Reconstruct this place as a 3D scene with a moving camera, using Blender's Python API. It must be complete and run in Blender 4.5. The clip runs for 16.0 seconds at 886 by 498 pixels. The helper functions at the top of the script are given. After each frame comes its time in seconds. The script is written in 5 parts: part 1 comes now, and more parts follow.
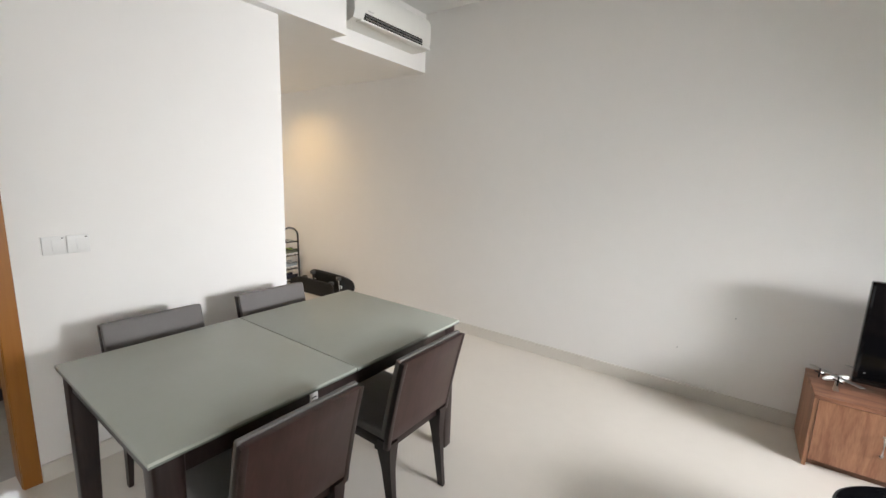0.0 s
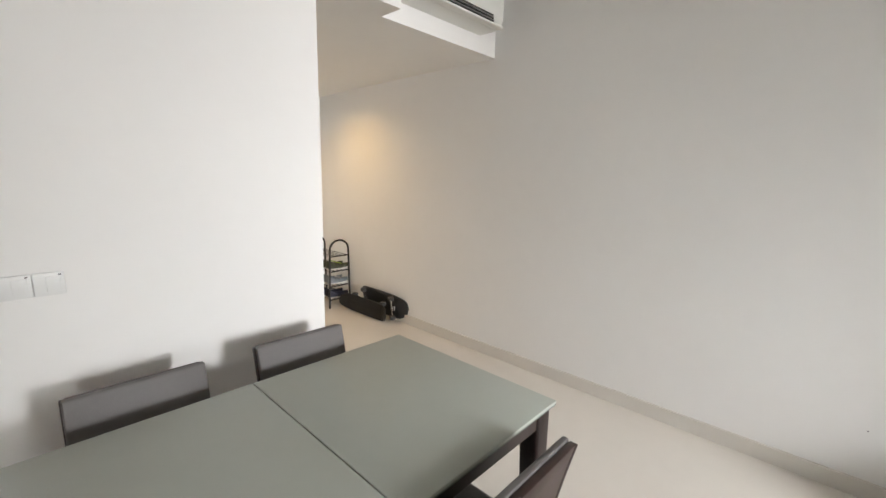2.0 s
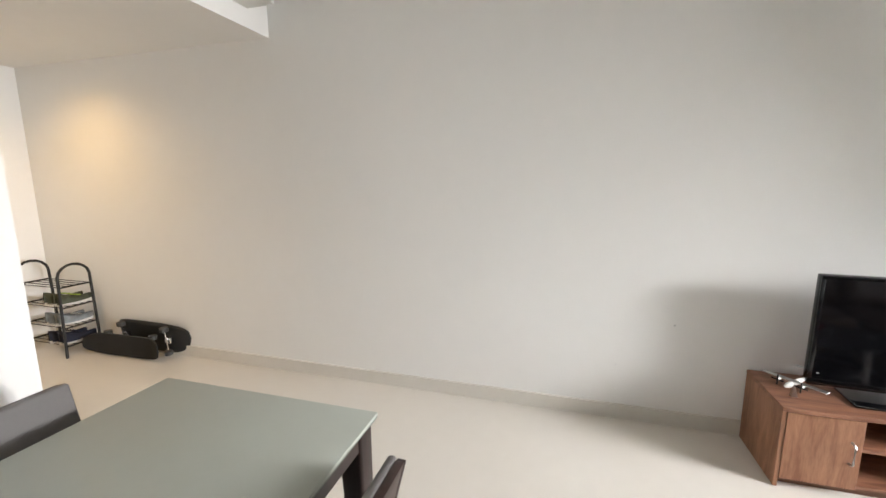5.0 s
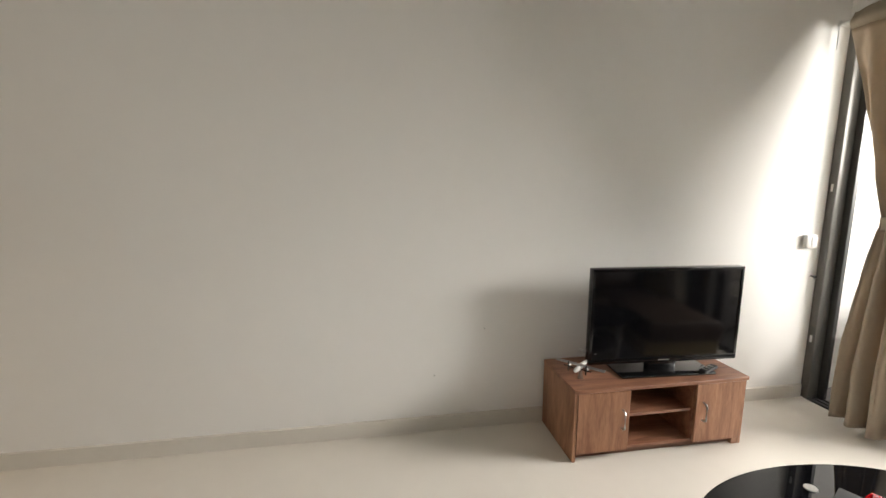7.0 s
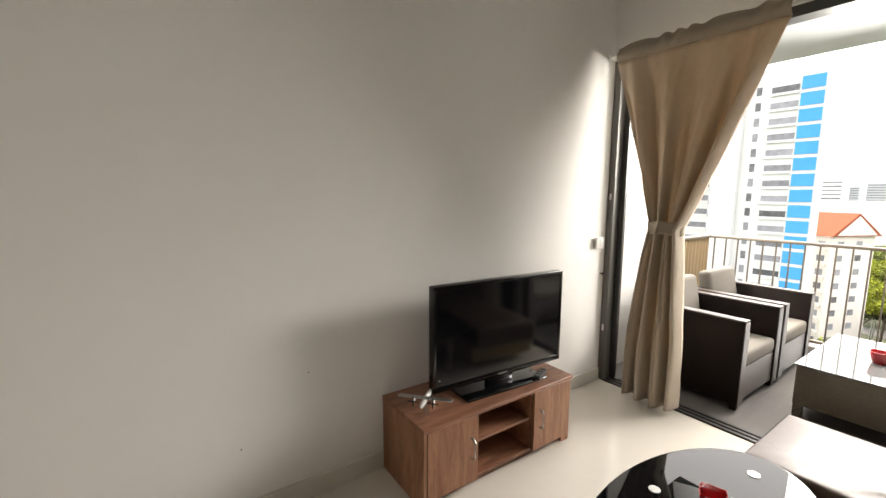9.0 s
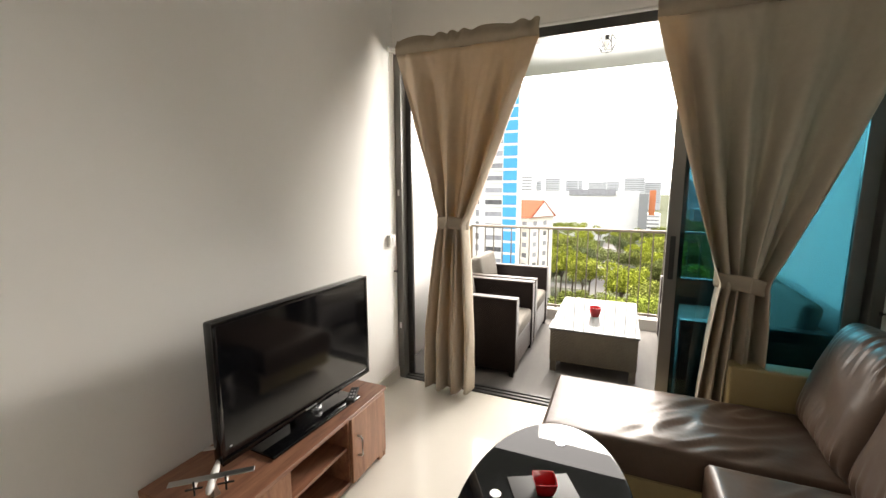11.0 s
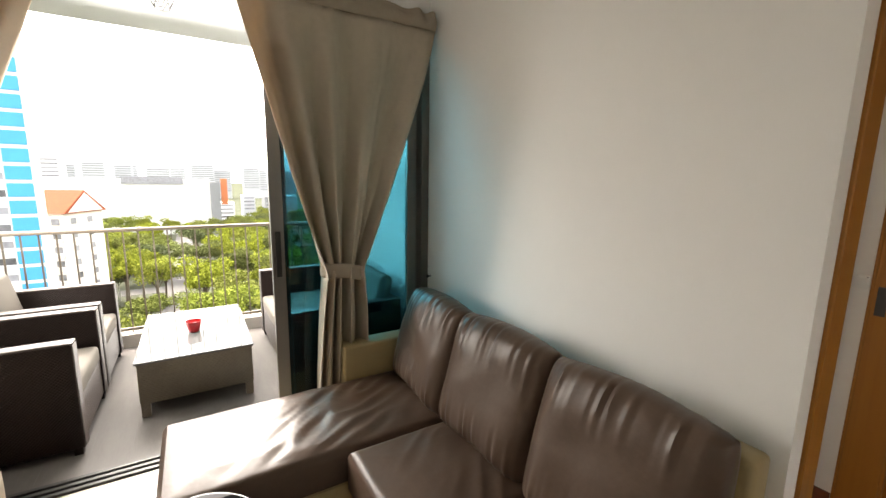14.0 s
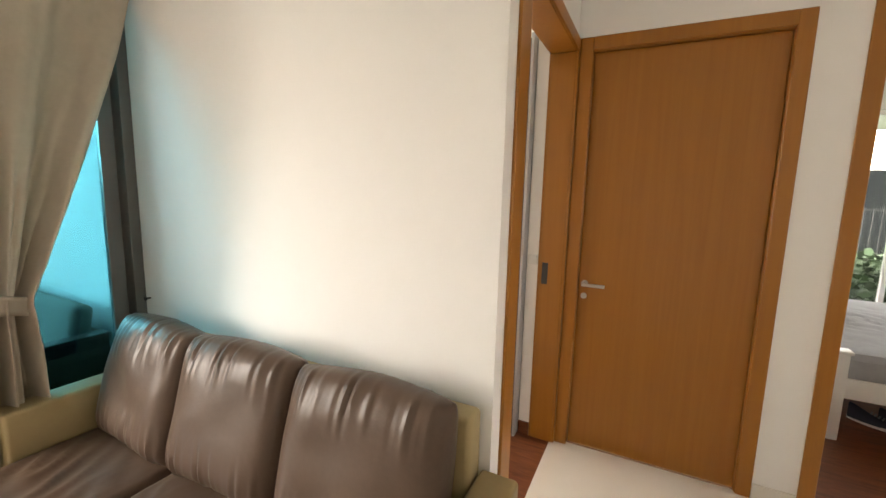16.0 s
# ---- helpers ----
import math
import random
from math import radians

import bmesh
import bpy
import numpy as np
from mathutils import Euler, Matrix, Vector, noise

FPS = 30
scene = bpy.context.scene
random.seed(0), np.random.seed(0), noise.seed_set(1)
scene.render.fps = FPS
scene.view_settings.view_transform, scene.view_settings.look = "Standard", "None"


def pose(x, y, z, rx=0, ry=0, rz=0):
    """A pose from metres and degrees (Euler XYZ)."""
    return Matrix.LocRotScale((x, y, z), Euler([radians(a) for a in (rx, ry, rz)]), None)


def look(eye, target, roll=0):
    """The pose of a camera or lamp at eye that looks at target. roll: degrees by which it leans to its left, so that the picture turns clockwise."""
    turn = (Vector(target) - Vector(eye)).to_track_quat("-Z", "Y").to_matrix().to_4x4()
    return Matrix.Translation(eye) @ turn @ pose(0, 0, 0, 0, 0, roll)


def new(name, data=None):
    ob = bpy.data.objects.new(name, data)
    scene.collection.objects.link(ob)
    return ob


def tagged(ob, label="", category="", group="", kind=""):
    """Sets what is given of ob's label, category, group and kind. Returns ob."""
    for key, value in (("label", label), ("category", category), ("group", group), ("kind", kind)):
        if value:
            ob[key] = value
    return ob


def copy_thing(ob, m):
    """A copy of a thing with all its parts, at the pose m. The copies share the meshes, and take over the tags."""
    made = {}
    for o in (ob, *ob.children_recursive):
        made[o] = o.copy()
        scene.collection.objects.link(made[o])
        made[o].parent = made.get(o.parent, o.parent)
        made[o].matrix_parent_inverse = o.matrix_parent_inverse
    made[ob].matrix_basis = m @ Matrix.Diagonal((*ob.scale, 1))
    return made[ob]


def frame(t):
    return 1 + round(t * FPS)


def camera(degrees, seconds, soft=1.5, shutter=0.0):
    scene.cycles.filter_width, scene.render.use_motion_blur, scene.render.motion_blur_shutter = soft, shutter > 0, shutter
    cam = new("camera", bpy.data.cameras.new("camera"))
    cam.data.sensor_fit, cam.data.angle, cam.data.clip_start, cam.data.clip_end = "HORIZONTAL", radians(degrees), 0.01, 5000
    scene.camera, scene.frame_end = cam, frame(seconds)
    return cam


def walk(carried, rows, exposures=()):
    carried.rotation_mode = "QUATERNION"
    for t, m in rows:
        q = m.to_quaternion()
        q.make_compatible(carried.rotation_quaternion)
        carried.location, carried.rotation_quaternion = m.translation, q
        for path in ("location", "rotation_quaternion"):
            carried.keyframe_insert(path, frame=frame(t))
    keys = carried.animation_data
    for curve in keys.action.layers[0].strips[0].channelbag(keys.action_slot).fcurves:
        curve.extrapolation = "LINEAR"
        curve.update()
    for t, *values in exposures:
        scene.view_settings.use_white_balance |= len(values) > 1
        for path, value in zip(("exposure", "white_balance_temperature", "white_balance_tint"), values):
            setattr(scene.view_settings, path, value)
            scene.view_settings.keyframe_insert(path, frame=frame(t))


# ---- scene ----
cam = camera(94.1, 16.0)

PATH = [
    (0, (0.775, -0.44, 1.525), (-0.369, 1.163, 1.181), 2.0),
    (0.5, (0.551, -0.346, 1.526), (-0.646, 1.22, 1.186), 1.7),
    (1, (0.429, -0.175, 1.53), (-0.854, 1.322, 1.193), 1.4),
    (1.5, (0.345, -0.019, 1.563), (-0.995, 1.425, 1.218), 1.6),
    (2, (0.255, 0.05, 1.565), (-1.095, 1.486, 1.222), 1.3),
    (2.5, (0.17, 0.067, 1.565), (-1.114, 1.561, 1.218), 1.0),
    (3, (0.129, 0.084, 1.551), (-1.047, 1.664, 1.199), 0.8),
    (5.5, (0.204, 0.274, 1.507), (-0.153, 2.216, 1.192), -0.2),
    (6, (0.247, 0.328, 1.495), (0.095, 2.299, 1.193), -0.1),
    (6.5, (0.255, 0.408, 1.512), (0.322, 2.383, 1.21), -0.2),
    (7, (0.202, 0.523, 1.518), (0.515, 2.475, 1.215), 0.0),
    (7.5, (0.164, 0.623, 1.511), (0.698, 2.527, 1.215), 0.1),
    (8, (0.193, 0.727, 1.512), (0.932, 2.563, 1.223), 0.2),
    (8.5, (0.247, 0.841, 1.516), (1.18, 2.589, 1.241), 0.4),
    (11, (0.408, 1.286, 1.541), (2.225, 2.069, 1.249), -0.1),
    (11.5, (0.524, 1.319, 1.553), (2.428, 1.853, 1.25), -0.0),
    (12, (0.607, 1.323, 1.56), (2.566, 1.573, 1.244), -0.1),
    (12.5, (0.658, 1.361, 1.563), (2.63, 1.297, 1.238), 0.1),
    (13, (0.689, 1.409, 1.572), (2.619, 1.005, 1.24), 0.4),
    (13.5, (0.727, 1.412, 1.563), (2.553, 0.667, 1.231), 0.7),
    (14, (0.728, 1.399, 1.563), (2.412, 0.373, 1.231), 0.9),
    (14.5, (0.724, 1.395, 1.57), (2.234, 0.125, 1.242), 1.2),
    (15, (0.717, 1.374, 1.56), (2.04, -0.092, 1.246), 1.2),
    (15.5, (0.701, 1.331, 1.554), (1.813, -0.303, 1.253), 1.4),
    (16, (0.674, 1.293, 1.546), (1.564, -0.475, 1.261), 1.4),
]
walk(cam, [(t, look(eye, aim, roll)) for t, eye, aim, roll in PATH],
     exposures=[(0.0, 4.15, 6500, 11), (3.0, 4.06, 6550, 11.2), (5.5, 4.3, 6600, 10.7), (6.0, 4.25, 6850, 10.5), (7.0, 3.72, 7150, 10.5), (8.5, 3.45, 7300, 11), (11.0, 3.6, 7450, 11.5), (12.5, 3.78, 7350, 11.5), (13.0, 3.78, 7350, 11.5), (14.0, 3.88, 7500, 12), (15.0, 4.33, 7900, 13), (16.0, 4.72, 7800, 13.5)])

# ---- light ----
world = bpy.data.worlds.new("overcast_sky")
scene.world = world
world.use_nodes = True
wn, wl = world.node_tree.nodes, world.node_tree.links
sky = wn.new("ShaderNodeTexSky")
sky.sky_type = "NISHITA"
sky.sun_disc = False
sky.sun_elevation, sky.sun_rotation = radians(66), radians(80)
sky.air_density, sky.dust_density, sky.ozone_density = 1.0, 3.0, 1.0
grey = wn.new("ShaderNodeHueSaturation")
grey.inputs["Saturation"].default_value = 0.25
wl.new(sky.outputs[0], grey.inputs["Color"])
wl.new(grey.outputs[0], wn["Background"].inputs["Color"])
wn["Background"].inputs["Strength"].default_value = 0.115

sun = new("sun", bpy.data.lights.new("sun", "SUN"))
sun.data.energy, sun.data.angle, sun.data.color = 0.35, radians(40), (1, 0.96, 0.9)
def area_lamp(name, watts, w, h, m):
    """An area lamp set in an opening to stand in for daylight."""
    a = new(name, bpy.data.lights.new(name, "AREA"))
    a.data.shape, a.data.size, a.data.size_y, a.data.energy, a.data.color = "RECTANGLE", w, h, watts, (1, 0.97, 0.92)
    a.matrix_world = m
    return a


# Area lamps added in both balcony openings, boosting the sky's light indoors.
front_sky = area_lamp("balcony_opening_light", 10.2, 1.45, 0.8, look((5.46, 1.38, 2.11), (0, 1.6, 1.6)))
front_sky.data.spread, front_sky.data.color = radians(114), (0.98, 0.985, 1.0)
side_sky = area_lamp("balcony_side_light", 4.2, 1.1, 1.15, look((4.88, 3.08, 1.72), (4.88, 0, 0.6)))
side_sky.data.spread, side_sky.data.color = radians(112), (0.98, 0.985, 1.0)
# Fill lamps at invented windows out of view, added to brighten the rooms.
area_lamp("kitchen_fill_light", 0.25, 1.3, 1.2, look((-4.66, -0.6, 1.65), (0, -0.6, 1.5)))
area_lamp("bedroom_fill_light", 0.15, 1.3, 1.2, look((-3.26, -3.2, 1.65), (0, -3.0, 1.3)))
area_lamp("second_bedroom_fill_light", 2.5, 0.95, 1.2, look((4.24, -1.15, 1.6), (0, -1.15, 1.4)))
sun.matrix_world = look((16, 3, 38), (0, 0, 0))

# ---- materials ----
def material(name, color, rough=0.5, metal=0.0, var=0.0, scale=8.0, bump=0.0, bscale=60.0, coat=0.0, stretch=(1, 1, 1), spec=0.5):
    """A surface with two scales of colour variation and a fine relief."""
    m = bpy.data.materials.new(name)
    m.use_nodes = True
    n, l = m.node_tree.nodes, m.node_tree.links
    b = n["Principled BSDF"]
    b.inputs["Base Color"].default_value = (*color, 1)
    b.inputs["Roughness"].default_value, b.inputs["Metallic"].default_value = rough, metal
    b.inputs["Coat Weight"].default_value = coat
    b.inputs["Specular IOR Level"].default_value = spec
    tc, mp = n.new("ShaderNodeTexCoord"), n.new("ShaderNodeMapping")
    mp.inputs["Scale"].default_value = stretch
    l.new(tc.outputs["Object"], mp.inputs["Vector"])
    if var:
        a, c = n.new("ShaderNodeTexNoise"), n.new("ShaderNodeTexNoise")
        a.inputs["Scale"].default_value, c.inputs["Scale"].default_value = scale, scale * 9
        a.inputs["Detail"].default_value, c.inputs["Detail"].default_value = 4, 3
        add = n.new("ShaderNodeMath")
        add.operation = "MULTIPLY_ADD"
        add.inputs[1].default_value = 0.5
        l.new(mp.outputs[0], a.inputs["Vector"]), l.new(mp.outputs[0], c.inputs["Vector"])
        l.new(c.outputs[0], add.inputs[0]), l.new(a.outputs[0], add.inputs[2])
        ramp = n.new("ShaderNodeMapRange")
        ramp.inputs[1].default_value, ramp.inputs[2].default_value = 0.45, 1.05
        ramp.inputs[3].default_value, ramp.inputs[4].default_value = 1 - var, 1 + var
        l.new(add.outputs[0], ramp.inputs[0])
        mul = n.new("ShaderNodeVectorMath")
        mul.operation = "SCALE"
        mul.inputs[0].default_value = color
        l.new(ramp.outputs[0], mul.inputs["Scale"])
        l.new(mul.outputs[0], b.inputs["Base Color"])
    if bump:
        t, bp = n.new("ShaderNodeTexNoise"), n.new("ShaderNodeBump")
        t.inputs["Scale"].default_value, t.inputs["Detail"].default_value = bscale, 4
        bp.inputs["Strength"].default_value, bp.inputs["Distance"].default_value = bump, 0.01
        l.new(mp.outputs[0], t.inputs["Vector"]), l.new(t.outputs[0], bp.inputs["Height"])
        l.new(bp.outputs[0], b.inputs["Normal"])
    return m


def wood(name, dark, light, rough=0.4, along=(2, 14, 14), rings=3.0):
    """Veneer with long grain."""
    m = bpy.data.materials.new(name)
    m.use_nodes = True
    n, l = m.node_tree.nodes, m.node_tree.links
    b = n["Principled BSDF"]
    b.inputs["Roughness"].default_value = rough
    tc, mp = n.new("ShaderNodeTexCoord"), n.new("ShaderNodeMapping")
    mp.inputs["Scale"].default_value = along
    a, c, mix, ramp = (n.new(k) for k in ("ShaderNodeTexNoise", "ShaderNodeTexNoise", "ShaderNodeMath", "ShaderNodeValToRGB"))
    a.inputs["Scale"].default_value, a.inputs["Distortion"].default_value = rings, 1.2
    c.inputs["Scale"].default_value, c.inputs["Detail"].default_value = 14, 6
    mix.operation, mix.inputs[1].default_value = "MULTIPLY_ADD", 0.4
    l.new(tc.outputs["Object"], mp.inputs["Vector"])
    l.new(mp.outputs[0], a.inputs["Vector"]), l.new(mp.outputs[0], c.inputs["Vector"])
    l.new(c.outputs[0], mix.inputs[0]), l.new(a.outputs[0], mix.inputs[2])
    ramp.color_ramp.elements[0].position, ramp.color_ramp.elements[1].position = 0.5, 0.9
    ramp.color_ramp.elements[0].color, ramp.color_ramp.elements[1].color = (*dark, 1), (*light, 1)
    l.new(mix.outputs[0], ramp.inputs[0]), l.new(ramp.outputs[0], b.inputs["Base Color"])
    bp = n.new("ShaderNodeBump")
    bp.inputs["Strength"].default_value, bp.inputs["Distance"].default_value = 0.06, 0.002
    l.new(c.outputs[0], bp.inputs["Height"]), l.new(bp.outputs[0], b.inputs["Normal"])
    return m


def weave(name, color, scale=90.0, spec=0.5):
    """Flat woven resin strands."""
    m = material(name, color, 0.45, var=0.2, scale=6, spec=spec)
    n, l = m.node_tree.nodes, m.node_tree.links
    tc, w1, w2, mul, bp = (n.new(k) for k in ("ShaderNodeTexCoord", "ShaderNodeTexWave", "ShaderNodeTexWave", "ShaderNodeMath", "ShaderNodeBump"))
    w1.bands_direction, w2.bands_direction = "DIAGONAL", "Z"
    w1.inputs["Scale"].default_value = w2.inputs["Scale"].default_value = scale / 2.6
    mul.operation = "MULTIPLY"
    bp.inputs["Strength"].default_value, bp.inputs["Distance"].default_value = 0.7, 0.004
    for w in (w1, w2):
        l.new(tc.outputs["Object"], w.inputs["Vector"])
    l.new(w1.outputs["Fac"], mul.inputs[0]), l.new(w2.outputs["Fac"], mul.inputs[1])
    l.new(mul.outputs[0], bp.inputs["Height"]), l.new(bp.outputs[0], n["Principled BSDF"].inputs["Normal"])
    return m


def glass(name, color, rough=0.0):
    m = bpy.data.materials.new(name)
    m.use_nodes = True
    n, l = m.node_tree.nodes, m.node_tree.links
    n.remove(n["Principled BSDF"])
    tr, gl, mx, fr = (n.new(k) for k in ("ShaderNodeBsdfTransparent", "ShaderNodeBsdfGlossy", "ShaderNodeMixShader", "ShaderNodeFresnel"))
    tr.inputs[0].default_value = (*color, 1)
    gl.inputs["Roughness"].default_value = rough
    fr.inputs[0].default_value = 1.5
    l.new(fr.outputs[0], mx.inputs[0]), l.new(tr.outputs[0], mx.inputs[1]), l.new(gl.outputs[0], mx.inputs[2])
    l.new(mx.outputs[0], n["Material Output"].inputs[0])
    return m


def cloth(name, color, through_light=0.35, scale=260.0):
    """Woven curtain cloth that lets some daylight through."""
    m = material(name, color, 0.9, var=0.1, scale=3, bump=0.25, bscale=scale, spec=0.1)
    n, l = m.node_tree.nodes, m.node_tree.links
    t, mx = n.new("ShaderNodeBsdfTranslucent"), n.new("ShaderNodeMixShader")
    t.inputs[0].default_value = (color[0] * 1.0, color[1] * 0.82, color[2] * 0.54, 1)
    mx.inputs[0].default_value = through_light
    l.new(n["Principled BSDF"].outputs[0], mx.inputs[1]), l.new(t.outputs[0], mx.inputs[2])
    l.new(mx.outputs[0], n["Material Output"].inputs[0])
    return m


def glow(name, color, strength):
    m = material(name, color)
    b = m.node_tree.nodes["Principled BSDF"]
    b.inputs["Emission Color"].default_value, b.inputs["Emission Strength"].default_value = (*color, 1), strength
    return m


WALL = material("painted_plaster", (0.85, 0.84, 0.815), 0.75, var=0.015, scale=1.2, bump=0.04, bscale=90, spec=0.25)
CEIL = material("ceiling_paint", (0.85, 0.85, 0.83), 0.85, var=0.01, scale=1.5, bump=0.03)
FLOOR = material("polished_cream_tile", (0.72, 0.68, 0.615), 0.09, var=0.025, scale=1.3)
SKIRT = material("cream_tile_skirting", (0.70, 0.665, 0.605), 0.3, var=0.03, scale=3)
DECK = material("grey_balcony_tile", (0.122, 0.115, 0.11), 0.6, spec=0.25, var=0.12, scale=2.5, stretch=(1, 5, 1), bump=0.05)
DOORWOOD = wood("oak_veneer", (0.315, 0.118, 0.0125), (0.348, 0.135, 0.0165), 0.4, along=(22, 22, 0.7), rings=1.2)
CABWOOD = wood("walnut_laminate", (0.21, 0.088, 0.045), (0.41, 0.205, 0.115), 0.42, along=(9, 9, 1.4), rings=1.6)
CABTOP = wood("walnut_laminate_top", (0.18, 0.075, 0.042), (0.36, 0.175, 0.105), 0.4, along=(1.4, 10, 9), rings=1.6)
CABIN = material("laminate_inside", (0.16, 0.075, 0.042), 0.55, var=0.15, scale=4, stretch=(1, 8, 8))
DARKWOOD = wood("wenge_veneer", (0.012, 0.0065, 0.0055), (0.026, 0.014, 0.012), 0.36, along=(10, 10, 1.2))
CHAIRBACK = wood("wenge_chair_back", (0.03, 0.0135, 0.011), (0.045, 0.021, 0.018), 0.4, along=(8, 8, 1.0))
SEATGREY = material("grey_seat_vinyl", (0.145, 0.136, 0.13), 0.6, var=0.06, scale=9, bump=0.12, bscale=220)
FROST = material("frosted_table_glass", (0.42, 0.445, 0.395), 0.5, var=0.03, scale=2, coat=0.04)
GLASSEDGE = material("glass_edge", (0.17, 0.195, 0.17), 0.3)
BLACKGLOSS = material("black_gloss_plastic", (0.006, 0.006, 0.007), 0.12, coat=0.5)
SCREEN = material("tv_screen", (0.004, 0.004, 0.005), 0.08)
BLACKGLASS = material("black_table_glass", (0.004, 0.004, 0.005), 0.015, spec=0.2)
BLACKMATT = material("matt_black", (0.012, 0.012, 0.012), 0.6, var=0.2, scale=20)
CHROME = material("chrome", (0.75, 0.75, 0.76), 0.15, 1.0)
STEEL = material("brushed_steel", (0.55, 0.55, 0.54), 0.33, 1.0)
ALU = material("grey_brown_aluminium", (0.145, 0.14, 0.13), 0.4, 0.35, var=0.05, scale=5)
ALUDARK = material("dark_aluminium", (0.05, 0.05, 0.05), 0.4, 0.3)
WHITE = material("white_plastic", (0.78, 0.78, 0.76), 0.35)
ACWHITE = material("aircon_plastic", (0.74, 0.74, 0.70), 0.4, var=0.01)
LEATHER = material("brown_leatherette", (0.088, 0.056, 0.039), 0.39, var=0.12, scale=5, bump=0.16, bscale=20, spec=0.36)
TAN = material("olive_tan_leatherette", (0.36, 0.28, 0.14), 0.42, var=0.05, scale=5, bump=0.08, bscale=180)
LINEN = cloth("beige_linen", (0.55, 0.482, 0.395), 0.2)
LINENBAND = cloth("beige_linen_double", (0.42, 0.36, 0.285), 0.15)
TEAL = glass("teal_tinted_glass", (0.14, 0.36, 0.425))
CLEAR = glass("clear_glass", (0.93, 0.96, 0.95))
RED = material("red_glaze", (0.42, 0.008, 0.012), 0.15, coat=0.6)
WICKER = weave("dark_wicker", (0.015, 0.0092, 0.0082), spec=0.16)
WICKERRIB = material("wicker_strand", (0.055, 0.042, 0.037), 0.4, var=0.2, scale=14)
WICKERGREY = weave("taupe_wicker", (0.125, 0.108, 0.085), 60)
CUSHION = material("taupe_outdoor_cushion", (0.155, 0.14, 0.12), 0.85, var=0.06, scale=6, bump=0.2, bscale=200)
TABLEWHITE = material("white_back_glass", (0.12, 0.127, 0.127), 0.03, spec=0.3)
RAIL = material("bronze_rail_paint", (0.15, 0.125, 0.1), 0.45, 0.2)
RAILTAN = material("tan_rail_paint", (0.30, 0.22, 0.13), 0.5)
PARQUET = wood("merbau_parquet", (0.10, 0.028, 0.012), (0.2, 0.065, 0.028), 0.3, along=(1.5, 12, 12))
RUBBER = material("grey_rubber", (0.05, 0.05, 0.048), 0.6)
GRIP = material("grip_tape", (0.012, 0.011, 0.01), 0.9, var=0.25, scale=12, bump=0.3, bscale=400)

# ---- building blocks ----
def add_box(bm, x0, x1, y0, y1, z0, z1, bevel=0.0, segments=2):
    made = bmesh.ops.create_cube(bm, size=1)["verts"]
    for v in made:
        v.co = Vector((x0 + (v.co.x + 0.5) * (x1 - x0), y0 + (v.co.y + 0.5) * (y1 - y0), z0 + (v.co.z + 0.5) * (z1 - z0)))
    if bevel:
        edges = {e for v in made for e in v.link_edges}
        bmesh.ops.bevel(bm, geom=list(edges), offset=bevel, segments=segments, affect="EDGES", profile=0.5)
    return bm


def box(x0, x1, y0, y1, z0, z1, bevel=0.0, segments=2):
    return add_box(bmesh.new(), x0, x1, y0, y1, z0, z1, bevel, segments)


def add_rod(bm, a, b, r0, r1=None, sides=12):
    a, b = Vector(a), Vector(b)
    r1 = r0 if r1 is None else r1
    m = Matrix.Translation((a + b) / 2) @ (b - a).to_track_quat("Z", "Y").to_matrix().to_4x4()
    bmesh.ops.create_cone(bm, cap_ends=True, segments=sides, radius1=r0, radius2=r1, depth=(b - a).length, matrix=m)
    return bm


def rod(a, b, r0, r1=None, sides=12):
    return add_rod(bmesh.new(), a, b, r0, r1, sides)


def tube(points, r, sides=8, closed=False):
    """A round bar swept along points."""
    bm = bmesh.new()
    pts = [Vector(p) for p in points]
    rings = []
    for i, p in enumerate(pts):
        a = pts[i - 1] if i or closed else p
        b = pts[(i + 1) % len(pts)] if i + 1 < len(pts) or closed else p
        q = (b - a).to_track_quat("Z", "Y")
        rings.append([bm.verts.new(p + q @ Vector((r * math.cos(k * math.tau / sides), r * math.sin(k * math.tau / sides), 0))) for k in range(sides)])
    pairs = list(zip(rings, rings[1:])) + ([(rings[-1], rings[0])] if closed else [])
    for a, b in pairs:
        for k in range(sides):
            bm.faces.new((a[k], a[(k + 1) % sides], b[(k + 1) % sides], b[k]))
    if not closed:
        bm.faces.new(rings[0][::-1]), bm.faces.new(rings[-1])
    bmesh.ops.recalc_face_normals(bm, faces=bm.faces)
    return bm


def lathe(profile, sides=24, squash=0.0):
    """A turned shape from (radius, height) pairs; squash above 0 makes it squarer."""
    bm = bmesh.new()
    rings = []
    for r, z in profile:
        ring = []
        for k in range(sides):
            a = k * math.tau / sides
            f = 1 / max(abs(math.cos(a)), abs(math.sin(a))) ** squash
            ring.append(bm.verts.new((r * f * math.cos(a), r * f * math.sin(a), z)))
        rings.append(ring)
    for a, b in zip(rings, rings[1:]):
        for k in range(sides):
            bm.faces.new((a[k], a[(k + 1) % sides], b[(k + 1) % sides], b[k]))
    bm.faces.new(rings[0][::-1]), bm.faces.new(rings[-1])
    bmesh.ops.recalc_face_normals(bm, faces=bm.faces)
    return bm


def sheet(nu, nv, f):
    """A grid of f(u, v), u and v from 0 to 1."""
    bm = bmesh.new()
    g = [[bm.verts.new(f(i / nu, j / nv)) for j in range(nv + 1)] for i in range(nu + 1)]
    for i in range(nu):
        for j in range(nv):
            bm.faces.new((g[i][j], g[i + 1][j], g[i + 1][j + 1], g[i][j + 1]))
    return bm


